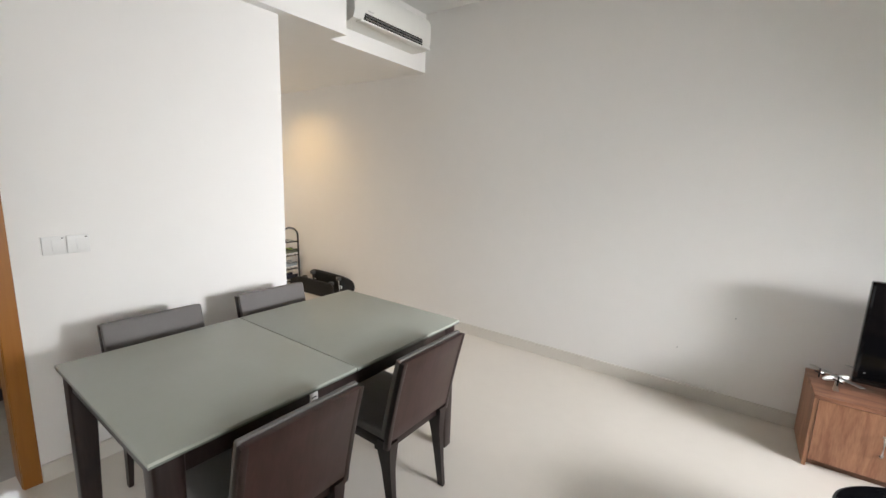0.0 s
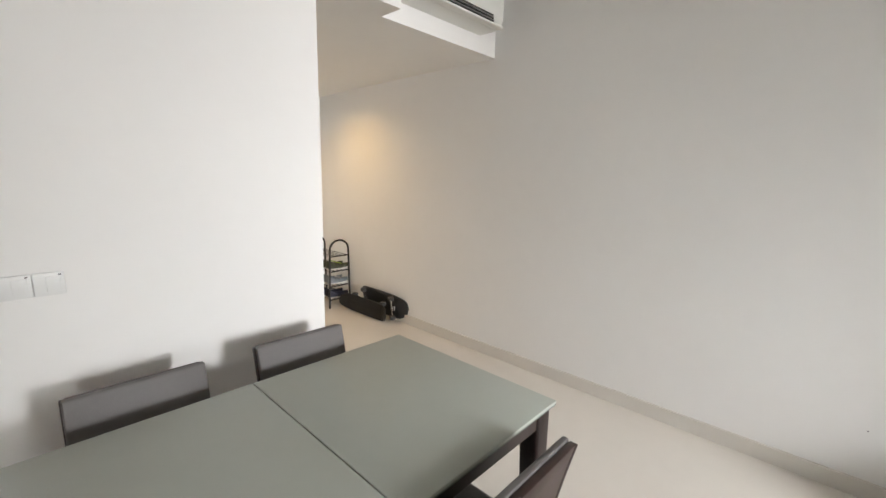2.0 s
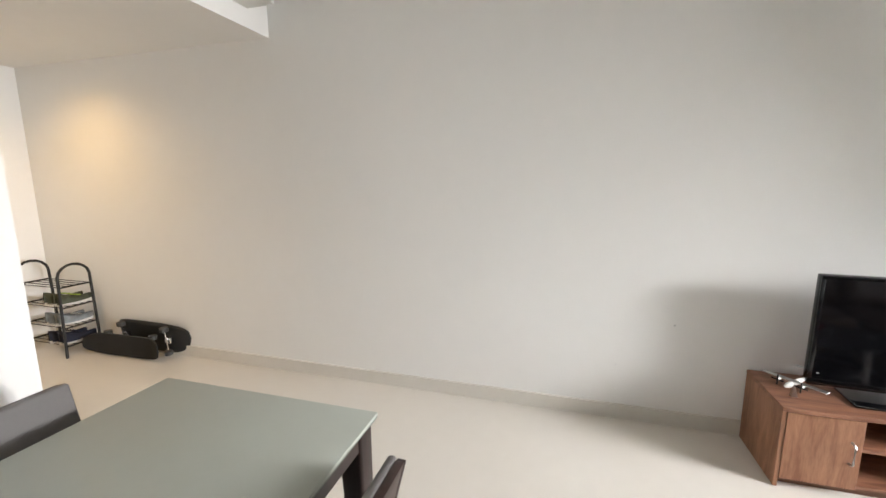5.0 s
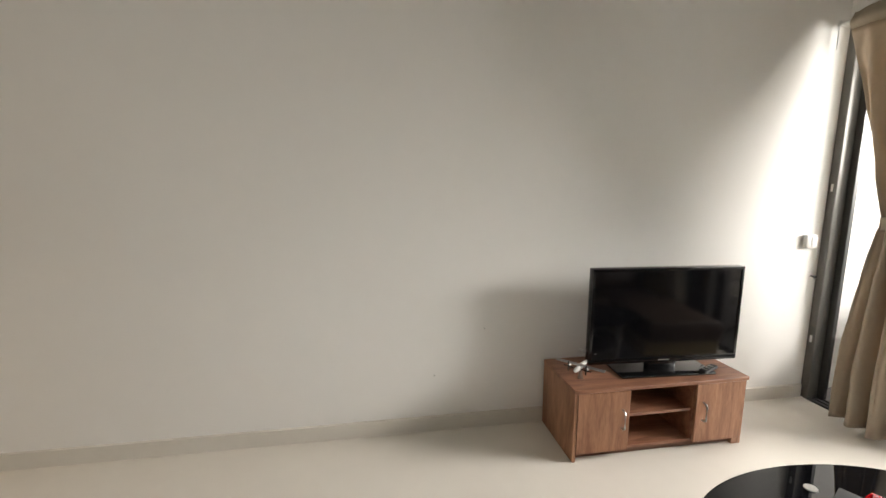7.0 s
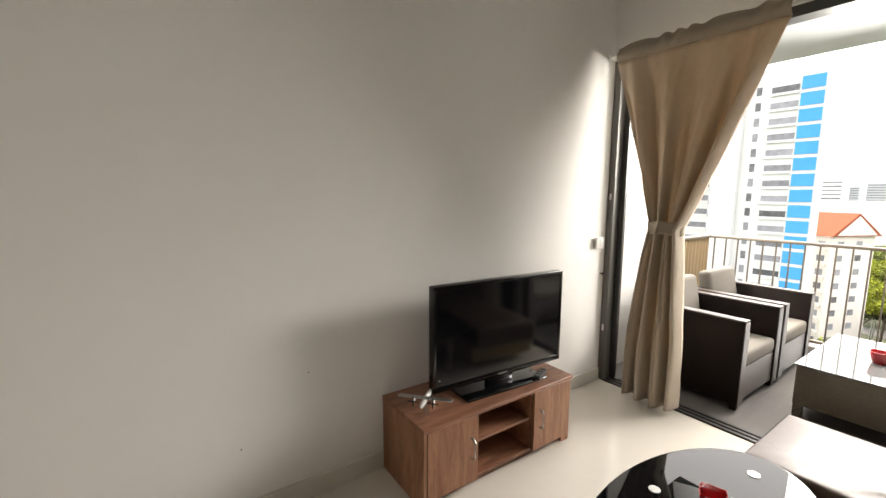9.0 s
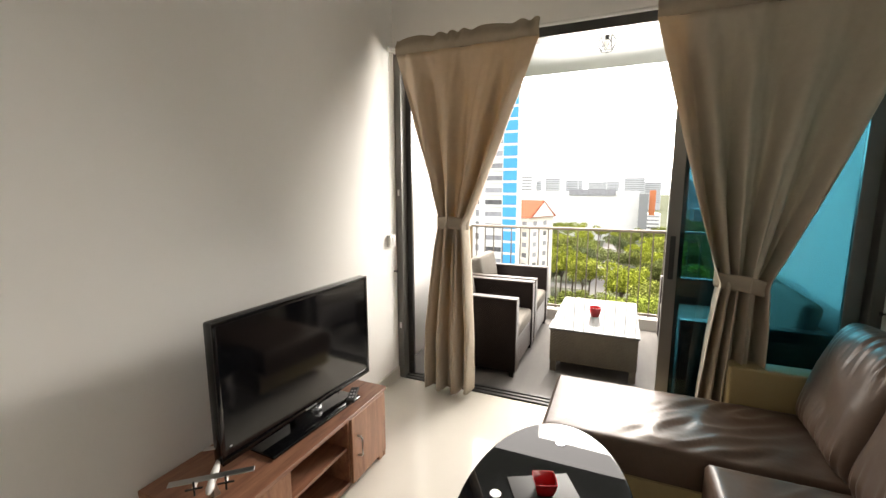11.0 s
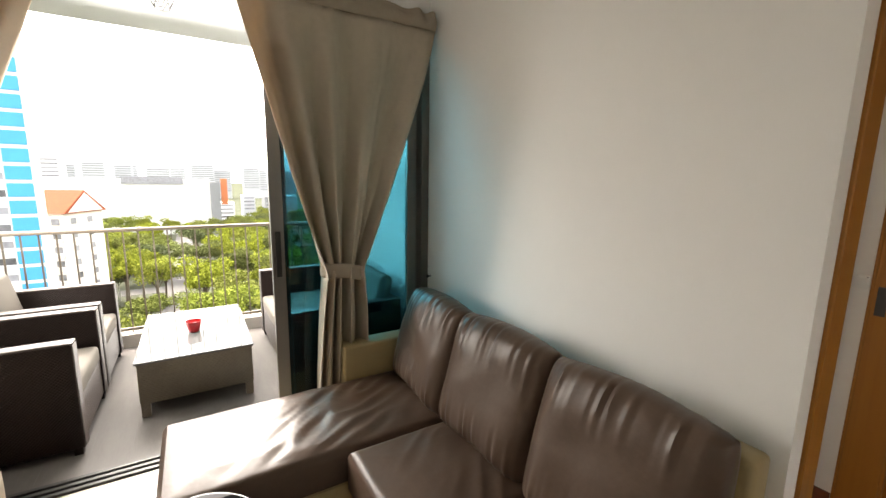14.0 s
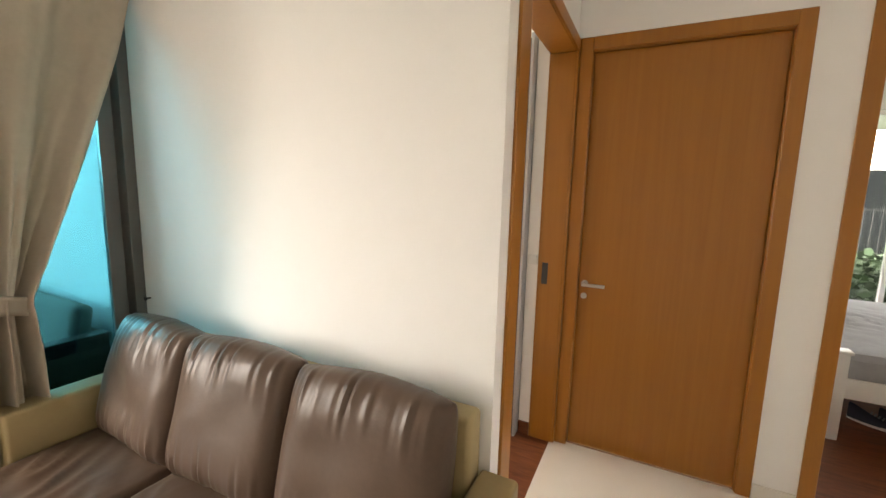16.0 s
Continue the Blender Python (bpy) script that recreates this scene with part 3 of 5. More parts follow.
def skateboard(label, m, length, width, under, top):
    """Lies with its wheels on z=0 before it is posed."""
    s = thing("skateboard", label, "skateboard", "skateboards by the entrance")
    def deck(u, v):
        t = u * 2 - 1
        half = width / 2 * (1 - abs(t) ** 6) ** 0.5 if abs(t) < 1 else 0.002
        return Vector((t * length / 2, (v * 2 - 1) * max(half, 0.003), 0.09 + 0.05 * max(0, abs(t) - 0.7) ** 1.3 / 0.21))
    d = part("deck", sheet(40, 8, deck), under, s, "thin board with rounded ends")
    sol = d.modifiers.new("thickness", "SOLIDIFY")
    sol.thickness = 0.011
    g = part("grip", sheet(40, 8, lambda u, v: deck(0.01 + 0.98 * u, 0.02 + 0.96 * v) + Vector((0, 0, 0.004))), top, s, "black grip tape")
    for x in (-length * 0.3, length * 0.3):
        t = part("truck", add_box(add_rod(bmesh.new(), (x, -width * 0.42, 0.035), (x, width * 0.42, 0.035), 0.007), x - 0.03, x + 0.03, -0.026, 0.026, 0.04, 0.078, 0.006), CHROME, s, "polished metal truck")
        for y in (-1, 1):
            part("wheel", rod((x, y * width * 0.34, 0.033), (x, y * width * 0.34 + y * 0.035, 0.033), 0.033, None, 20), RUBBER, t)
    s.matrix_world = m
    return s


skateboard("black cruiser skateboard standing on its edge", pose(-3.45, 2.80, 0.1, rx=86, rz=1.5), 0.84, 0.19, BLACKMATT, GRIP)
skateboard("black longboard leaning on its edge against the wall", pose(-3.33, 2.775, 0.15, rx=-84, rz=-1), 0.84, 0.27, BLACKMATT, BLACKMATT)
dl = thing("downlight", "small recessed warm ceiling downlight over the entrance", "lamp")
part("trim_ring", lathe([(0.03, 0.0), (0.05, 0.0), (0.05, 0.006), (0.03, 0.006)], 24), WHITE, dl)
part("bulb", rod((0, 0, 0.001), (0, 0, 0.005), 0.029, None, 20), glow("warm_bulb", (1, 0.72, 0.35), 3), dl)
dl.matrix_world = pose(-3.75, 2.25, SOFFIT - 0.007)
spot = new("entry_lamp", bpy.data.lights.new("entry_lamp", "SPOT"))
spot.data.energy, spot.data.color, spot.data.spot_size, spot.data.spot_blend, spot.data.shadow_soft_size = 2.5, (1, 0.62, 0.22), radians(150), 1.0, 0.12
spot.matrix_world = look((-3.75, 2.25, SOFFIT - 0.03), (-3.65, 2.5, 0))

# ---- television side ----
def tv_cabinet():
    c = thing("tv_cabinet", "low walnut laminate television cabinet with two doors and open shelves", "cabinet")
    X0, X1, Y0, Y1, H = 1.235, 2.31, 2.475, 2.885, 0.425
    bm = bmesh.new()
    pts = [(X0 - 0.002, Y1), (X1 + 0.004, Y1), (X1 + 0.004, Y0 - 0.012), (X1 - 0.03, Y0 - 0.018), (X0 + 0.03, Y0 - 0.018), (X0 - 0.002, Y0 - 0.012)]
    lo, hi = [bm.verts.new((x, y, H - 0.02)) for x, y in pts], [bm.verts.new((x, y, H)) for x, y in pts]
    for k in range(6):
        bm.faces.new((lo[k], lo[(k + 1) % 6], hi[(k + 1) % 6], hi[k]))
    bm.faces.new(lo[::-1]), bm.faces.new(hi)
    bmesh.ops.recalc_face_normals(bm, faces=bm.faces)
    bmesh.ops.bevel(bm, geom=bm.edges[:], offset=0.002, segments=1, affect="EDGES")
    part("top_panel", bm, CABTOP, c)
    part("side_panel", box(X0, X0 + 0.018, Y0 - 0.012, Y1, 0, H - 0.0205, 0.001, 1), CABWOOD, c)
    part("side_panel", box(X1 - 0.018, X1, Y0, Y1, 0, H - 0.0205, 0.001, 1), CABWOOD, c)
    part("back_panel", box(X0 + 0.018, X1 - 0.018, Y1 - 0.012, Y1 - 0.002, 0.05, H - 0.021), CABIN, c)
    part("bottom_panel", box(X0 + 0.018, X1 - 0.018, Y0 + 0.002, Y1 - 0.012, 0.045, 0.062), CABTOP, c)
    part("plinth", box(X0 + 0.018, X1 - 0.018, Y0 + 0.03, Y0 + 0.045, 0.0, 0.045), CABIN, c)
    for x in (1.567, 1.975):
        part("divider", box(x - 0.008, x + 0.008, Y0 + 0.003, Y1 - 0.012, 0.062, H - 0.021), CABTOP, c)
    part("shelf", box(1.575, 1.967, Y0 + 0.012, Y1 - 0.012, 0.232, 0.247, 0.001, 1), CABTOP, c)
    for x0, x1, hx in ((X0 + 0.0195, 1.564, 1.521), (1.978, X1 - 0.0195, 2.024)):
        d = part("door", box(x0, x1, Y0 - 0.016, Y0, 0.048, H - 0.023, 0.0015, 1), CABWOOD, c)
        part("handle", tube([(hx, Y0 - 0.016, 0.29), (hx, Y0 - 0.036, 0.287), (hx, Y0 - 0.044, 0.278), (hx, Y0 - 0.044, 0.195), (hx, Y0 - 0.036, 0.186), (hx, Y0 - 0.016, 0.183)], 0.0055, 8), STEEL, d, "bowed metal pull handle")
    part("foot", box(X1 - 0.06, X1 - 0.02, Y0 + 0.002, Y0 + 0.03, 0, 0.0445), CABWOOD, c)
    return c


tv_cabinet()


def television():
    """Origin on the cabinet top under the middle of the set; the screen faces -y."""
    t = thing("television", "black flat-screen television on a glossy pedestal, switched off", "television", at=pose(1.858, 2.615, 0.4255, rz=-3.1))
    W = 0.463
    part("casing", box(-W, W, -0.004, 0.04, 0.062, 0.63, 0.008), SCREEN, t)
    fr = bmesh.new()
    for r in ((-W, W, 0.612, 0.63), (-W, W, 0.062, 0.092)):
        add_box(fr, r[0], r[1], -0.014, -0.004, r[2], r[3], 0.003, 2)
    for r in ((-W, -W + 0.017), (W - 0.017, W)):
        add_box(fr, r[0], r[1], -0.0138, -0.004, 0.092, 0.612, 0.003, 2)
    part("bezel", fr, SCREEN, t, "glossy black bezel")
    part("screen", box(-W + 0.015, W - 0.015, -0.0095, -0.0042, 0.09, 0.614), SCREEN, t, "dark switched-off screen")
    part("back_cover", box(-0.34, 0.34, 0.04, 0.075, 0.12, 0.5, 0.02, 3), BLACKMATT, t)
    part("brand_mark", box(-0.035, 0.035, -0.0152, -0.0138, 0.074, 0.08), STEEL, t)
    part("neck", box(-0.09, 0.09, 0.0, 0.045, 0.012, 0.075, 0.008), BLACKGLOSS, t)
    part("base", box(-0.29, 0.29, -0.085, 0.115, 0, 0.014, 0.006, 3), BLACKGLOSS, t, "glossy black base plate")
    return t


television()
rc = thing("remote_control", "black remote control lying on the television base", "remote", at=pose(2.115, 2.548, 0.4395, rz=25))
part("body", box(-0.075, 0.075, -0.022, 0.022, 0, 0.018, 0.006, 3), BLACKMATT, rc)
for k in range(3):
    part("button", boxes([(-0.05 + 0.035 * k, -0.035 + 0.035 * k, -0.012 + 0.015 * j, -0.003 + 0.015 * j, 0.018, 0.0205) for j in range(2)]), STEEL, rc)
wire = thing("power_cable", "thin black cable hanging behind the cabinet", "cable")
part("wire", tube([(2.3, 2.78, 0.5), (2.335, 2.8, 0.46), (2.33, 2.83, 0.3), (2.335, 2.8, 0.12), (2.35, 2.75, 0.006), (2.33, 2.7, 0.005)], 0.004, 6), BLACKMATT, wire)
plug = thing("power_adapter", "white plug and cable inside the open shelf", "adapter")
part("body", box(1.69, 1.73, 2.78, 2.82, 0.062, 0.10, 0.005), WHITE, plug)
part("cable", tube([(1.70, 2.78, 0.075), (1.66, 2.74, 0.067), (1.63, 2.76, 0.067), (1.60, 2.83, 0.07), (1.6, 2.86, 0.12)], 0.003, 6), WHITE, plug)


def model_aeroplane():
    a = thing("model_aeroplane", "white twin-propeller model aeroplane on a clear stand", "model", at=pose(1.335, 2.60, 0.4255, rz=42))
    fus = lathe([(0.002, 0), (0.009, 0.01), (0.0135, 0.03), (0.0135, 0.13), (0.009, 0.18), (0.003, 0.215)], 14)
    bmesh.ops.transform(fus, matrix=pose(-0.1, 0, 0.075, 0, 90, 0), verts=fus.verts)
    part("fuselage", fus, WHITE, a)
    part("wing", box(-0.035, -0.005, -0.14, 0.14, 0.085, 0.089, 0.0015, 1), STEEL, a)
    part("fin", box(0.085, 0.115, -0.002, 0.002, 0.08, 0.128, 0.001, 1), WHITE, a)
    part("tailplane", box(0.09, 0.112, -0.05, 0.05, 0.124, 0.128, 0.001, 1), STEEL, a)
    for s in (-1, 1):
        n = part("engine", rod((-0.06, s * 0.05, 0.082), (0.0, s * 0.05, 0.082), 0.007, 0.004), WHITE, a)
        part("propeller", boxes([(-0.0635, -0.0605, s * 0.05 - 0.003, s * 0.05 + 0.003, 0.055, 0.109), (-0.0635, -0.0605, s * 0.05 - 0.027, s * 0.05 + 0.027, 0.079, 0.085)]), BLACKMATT, n)
    bm = bmesh.new()
    add_rod(bm, (0, 0, 0.0), (-0.01, 0, 0.066), 0.018, 0.004, 4)
    part("stand", bm, STEEL, a)
    return a


model_aeroplane()

# ---- coffee table ----
def coffee_table():
    t = thing("coffee_table", "oval black glass coffee table with steel disc fixings", "table", at=pose(1.75, 1.475, 0))
    def oval(bm):
        for v in bm.verts:
            v.co.x *= 0.57
            v.co.y *= 0.305
        return bm
    part("glass_top", oval(lathe([(0.95, 0.407), (0.98, 0.407), (0.996, 0.409), (1.0, 0.4135), (0.997, 0.4185), (0.99, 0.42), (0.982, 0.42), (0.95, 0.42)], 96)), BLACKGLASS, t, "oval black glass top")
    part("lower_shelf", oval(lathe([(0.62, 0.15), (0.66, 0.15), (0.67, 0.155), (0.67, 0.163), (0.66, 0.168), (0.62, 0.168)], 64)), BLACKGLASS, t, "black glass shelf")
    for x, y in ((0.41, 0), (-0.41, 0), (0, 0.18), (0, -0.18)):
        leg = part("leg", rod((x, y, 0), (x * 0.98, y * 0.98, 0.407), 0.022, None, 16), CHROME, t)
        part("fixing_disc", rod((x, y, 0.4195), (x, y, 0.4235), 0.021, None, 24), STEEL, leg, "round steel disc")
    return t


coffee_table()
tray = thing("tray", "square black serving tray on the coffee table", "tray", at=pose(1.80, 1.475, 0.421, rz=28))
part("plate", box(-0.12, 0.12, -0.12, 0.12, 0, 0.006, 0.003), BLACKMATT, tray)


def bowl(label, m, r, h, squash):
    b = thing("bowl", label, "bowl", at=m)
    prof = [(r * 0.62, 0), (r * 0.7, h * 0.06), (r * 0.92, h * 0.6), (r, h), (r * 0.94, h), (r * 0.84, h * 0.6), (r * 0.55, h * 0.12), (r * 0.02, h * 0.1)]
    part("body", lathe(prof, 32, squash), RED, b)
    return b


bowl("square red glazed bowl on the black tray", pose(1.825, 1.49, 0.4275, rz=20), 0.043, 0.055, 0.75)

# ---- sofa ----
def pillow(w, h, d, seed, crease=1.0):
    """A stuffed cushion lying in x (width) and z (height), thickness along y, with gathers along its upper and lower seams."""
    rnd = random.Random(seed)
    ph = [rnd.uniform(0, 6.28) for _ in range(6)]
    bm = bmesh.new()
    n, m = 72, 48
    def point(u, v, s):
        a, b = u * 2 - 1, v * 2 - 1
        ea, eb = (1 - abs(a) ** 5.0), (1 - abs(b) ** 5.0)
        puff = max(0.0, ea * eb) ** 0.42
        near = max(0, abs(b) - 0.25) / 0.75
        fold = crease * 0.0092 * near ** 1.2 * puff * (math.sin(a * 34 + ph[0] + 2.2 * math.sin(a * 5 + ph[1])) + 0.6 * math.sin(a * 57 + ph[2])) * (0.55 + 0.45 * math.sin(a * 9 + ph[3]))
        soft = 0.014 * puff * noise.noise(Vector((a * 1.7 + seed, b * 1.7, s * 3)))
        pinch = 1 - 0.03 * abs(a) ** 6 * abs(b) ** 6
        return Vector((a * w / 2 * pinch, s * (d / 2 * puff * (1 + 0.12 * (-b)) + fold + soft), b * h / 2 * pinch + 0.012 * math.cos(a * 2.6) - 0.012))
    front = [[bm.verts.new(point(i / n, j / m, -1)) for j in range(m + 1)] for i in range(n + 1)]
    back = [[front[i][j] if i in (0, n) or j in (0, m) else bm.verts.new(point(i / n, j / m, 1)) for j in range(m + 1)] for i in range(n + 1)]
    for i in range(n):
        for j in range(m):
            bm.faces.new((front[i][j], front[i + 1][j], front[i + 1][j + 1], front[i][j + 1]))
            bm.faces.new((back[i][j], back[i][j + 1], back[i + 1][j + 1], back[i + 1][j]))
    bmesh.ops.recalc_face_normals(bm, faces=bm.faces)
    return bm


def seat_pad(x0, x1, y0, y1, z0, z1, seed, wrinkle):
    """A rounded seat pad with soft diagonal wrinkles on top."""
    nx, ny, e = 56, 64, 0.035
    def top(u, v):
        x, y = x0 + u * (x1 - x0), y0 + v * (y1 - y0)
        du, dv = min(u, 1 - u) * (x1 - x0), min(v, 1 - v) * (y1 - y0)
        edge = min(du, dv)
        drop = e - math.sqrt(max(0, e * e - max(0, e - edge) ** 2)) if edge < e else 0
        p = Vector((x * 9 + y * 8 + seed, (x - y) * 2.2, seed))
        ridge = 1 - abs(noise.noise(p)) * 2.6
        amt = math.exp(-((y - (y0 + 0.5 * (y1 - y0))) / (0.24 * (y1 - y0))) ** 2)
        z = z1 - drop + wrinkle * amt * max(-0.4, ridge) * min(1, edge / 0.08) + 0.012 * min(1, edge / 0.15) + 0.008 * noise.noise(Vector((x * 3, y * 3, seed))) * min(1, edge / 0.1)
        return Vector((x, y, z))
    bm = sheet(nx, ny, top)
    rim = [e2 for e2 in bm.edges if e2.is_boundary]
    low = bmesh.ops.extrude_edge_only(bm, edges=rim)["geom"]
    for v in low:
        if isinstance(v, bmesh.types.BMVert):
            v.co.z = z0
    bmesh.ops.recalc_face_normals(bm, faces=bm.faces)
    return bm


def sofa():
    s = thing("sofa", "L-shaped sofa in creased brown leatherette with olive-tan arms and base", "sofa")
    part("base", boxes([(1.12, 2.34, 0.03, 0.84, 0.06, 0.215), (2.345, 3.0, 0.03, 1.55, 0.06, 0.215)]), TAN, s, "olive-tan base")
    part("back_frame", box(1.145, 3.0, 0.02, 0.13, 0.2, 0.80, 0.02, 3), TAN, s, "olive-tan back frame")
    part("arm", box(3.0, 3.135, 0.02, 0.69, 0.05, 0.57, 0.016, 3), TAN, s, "olive-tan padded arm")
    part("arm", box(1.0, 1.14, 0.02, 0.86, 0.05, 0.57, 0.016, 3), TAN, s, "olive-tan padded arm")
    part("chaise_pad", seat_pad(2.36, 2.995, 0.15, 1.60, 0.2, 0.37, 3.0, 0.015), LEATHER, s, "creased brown leatherette chaise seat")
    part("seat_pad", seat_pad(1.142, 1.735, 0.15, 0.895, 0.2, 0.385, 8.0, 0.008), LEATHER, s)
    part("seat_pad", seat_pad(1.74, 2.335, 0.15, 0.895, 0.2, 0.385, 5.0, 0.008), LEATHER, s)
    for k, (x, w) in enumerate(((2.665, 0.60), (2.085, 0.61), (1.465, 0.63))):
        p = pillow(w, 0.575, 0.24, 11 + 7 * k)
        bmesh.ops.transform(p, matrix=pose(x, 0.275, 0.645, 13, 0, (-3, 2, 1)[k]), verts=p.verts)
        part("back_cushion", p, LEATHER, s, "plump brown leatherette back cushion")
    for x in (1.17, 2.9):
        for y in (0.08, 0.8):
            part("foot", rod((x, y, 0), (x, y, 0.06), 0.022), BLACKMATT, s)
    return s


sofa()

# ---- curtains ----
def curtain(label, top, tie, foot, z_tie, seed, folds, lean=0.0, inner=0):
    """Hangs at the door; top, tie and foot are (low y, high y). Gathered by a band at z_tie; inner: the edge (0 low y, 1 high y) that hangs towards the middle of the door and rolls back."""
    c = thing("curtain", label, "curtain", "curtains at the balcony door")
    rnd = random.Random(seed)
    ph = [rnd.uniform(0, 6.28) for _ in range(8)]
    ZT = 2.475
    def edges(z):
        if z >= z_tie:
            f = (z - z_tie) / (ZT - z_tie)
            g = f ** 0.9
            return tie[0] + (top[0] - tie[0]) * g, tie[1] + (top[1] - tie[1]) * g, f
        f = (z_tie - z) / z_tie
        g = min(1, f * 1.5) ** 0.7
        return tie[0] + (foot[0] - tie[0]) * g, tie[1] + (foot[1] - tie[1]) * g, f * 0.35
    def surf(u, v):
        z = 0.03 + v * (ZT - 0.03)
        a, b, f = edges(z)
        y = a + (b - a) * u
        wave = math.sin(u * folds * 6.283 + ph[0] + 1.4 * math.sin(u * 5 + ph[1]) + 0.5 * math.sin(z * 1.1 + ph[6]))
        wave2 = math.sin(u * folds * 13.3 + ph[2] + z * 0.9) * (1 - f)
        amp = (0.036 + 0.03 * (1 - f) + (0.014 if z < z_tie else 0)) * (0.12 + 0.88 * min(1, (ZT - z) / 0.3))
        sag = 0.03 * math.sin(math.pi * min(1, f)) if z > z_tie else 0.0
        pinch = 0.025 * (1 - f) ** 3 * math.cos((u - 0.5) * math.pi)
        y += 0.006 * wave2 * (1 - f)
        wob = 0.012 * noise.noise(Vector((u * 5, z * 2.5, seed)))
        hem = 0.012 * math.sin(u * 9 + ph[3]) if v == 0 else 0
        e = abs(u - inner)
        roll = 0.038 * math.exp(-((e - 0.055) / 0.035) ** 2) - 0.03 * math.exp(-((e - 0.13) / 0.03) ** 2)
        roll *= min(1, max(0, (ZT - z) / 0.4)) if z >= z_tie else max(0, 1 - f * 4)
        crumple = 0.009 * noise.noise(Vector((u * 22, z * 4.5, seed + 7))) + 0.005 * noise.noise(Vector((u * 30 + z * 9, z * 13, seed + 3)))
        return Vector((3.135 - pinch - sag * 0.5 + amp * wave + 0.35 * amp * wave2 + wob - roll + crumple, y, z + hem))
    cl = part("cloth", sheet(150, 70, surf), LINEN, c, smooth=80)
    m = cl.modifiers.new("thickness", "SOLIDIFY")
    m.thickness = 0.003
    def head(u, v):
        y = top[0] + (top[1] - top[0]) * u
        z = ZT - 0.002 + 0.105 * v + 0.007 * v * math.sin(u * 46 + ph[4] + 3 * math.sin(u * 11))
        bulge = 0.02 * math.sin(math.pi * min(1, v * 1.15)) + 0.004
        return Vector((3.135 - bulge + 0.008 * math.sin(u * 46 + ph[5] + 3 * math.sin(u * 11)) * (0.3 + v), y, z))
    hd = part("header_band", sheet(150, 10, head), LINENBAND, c, "doubled rod pocket along the top", smooth=80)
    m = hd.modifiers.new("thickness", "SOLIDIFY")
    m.thickness, m.offset = 0.004, 1
    cy, ry = (tie[0] + tie[1]) / 2, (tie[1] - tie[0]) / 2 + 0.012
    def band(u, v):
        a = u * math.tau
        return Vector((3.118 + 0.075 * math.sin(a), cy + ry * math.cos(a), z_tie - 0.043 + 0.086 * v + lean * math.cos(a) + 0.006 * math.sin(3 * a)))
    bd = part("tieback", sheet(48, 4, band), LINENBAND, c, "tied cloth band", smooth=80)
    m = bd.modifiers.new("thickness", "SOLIDIFY")
    m.thickness = 0.006
    return c


curtain("beige linen curtain tied back, glowing warm where daylight comes through", (1.81, 2.82), (2.275, 2.475), (2.235, 2.62), 1.30, 4, 4.2, inner=0)
curtain("beige linen curtain tied back in front of the tinted glass", (0.015, 1.16), (0.54, 0.765), (0.50, 0.82), 1.02, 9, 4, 0.02, inner=1)
rodthing = thing("curtain_rail", "white curtain rail on wall brackets above the balcony door", "curtain rail")
part("rail", rod((3.137, 0.005, 2.53), (3.137, 2.895, 2.53), 0.011), WHITE, rodthing)
for y in (0.012, 2.876):
    part("bracket", box(3.12, 3.222, y - 0.006, y + 0.012, 2.515, 2.548, 0.003), WHITE, rodthing)
part("wand", rod((3.11, 2.872, 2.37), (3.11, 2.872, 2.53), 0.004), WHITE, rodthing)

# ---- balcony furniture ----
def ribbed(x0, x1, y, z0, z1, pitch=0.0125):
    """A wall of thick woven strands one above the other, bulging towards -y."""
    rows = max(2, round((z1 - z0) / pitch))
    bm = sheet(1, rows * 4, lambda u, v: Vector((x0 + u * (x1 - x0), y - 0.005 * abs(math.sin(math.pi * rows * v)) ** 0.7, z0 + v * (z1 - z0))))
    return add_box(bm, x0 + 0.001, x1 - 0.001, y + 0.002, y + 0.02, z0, z1)


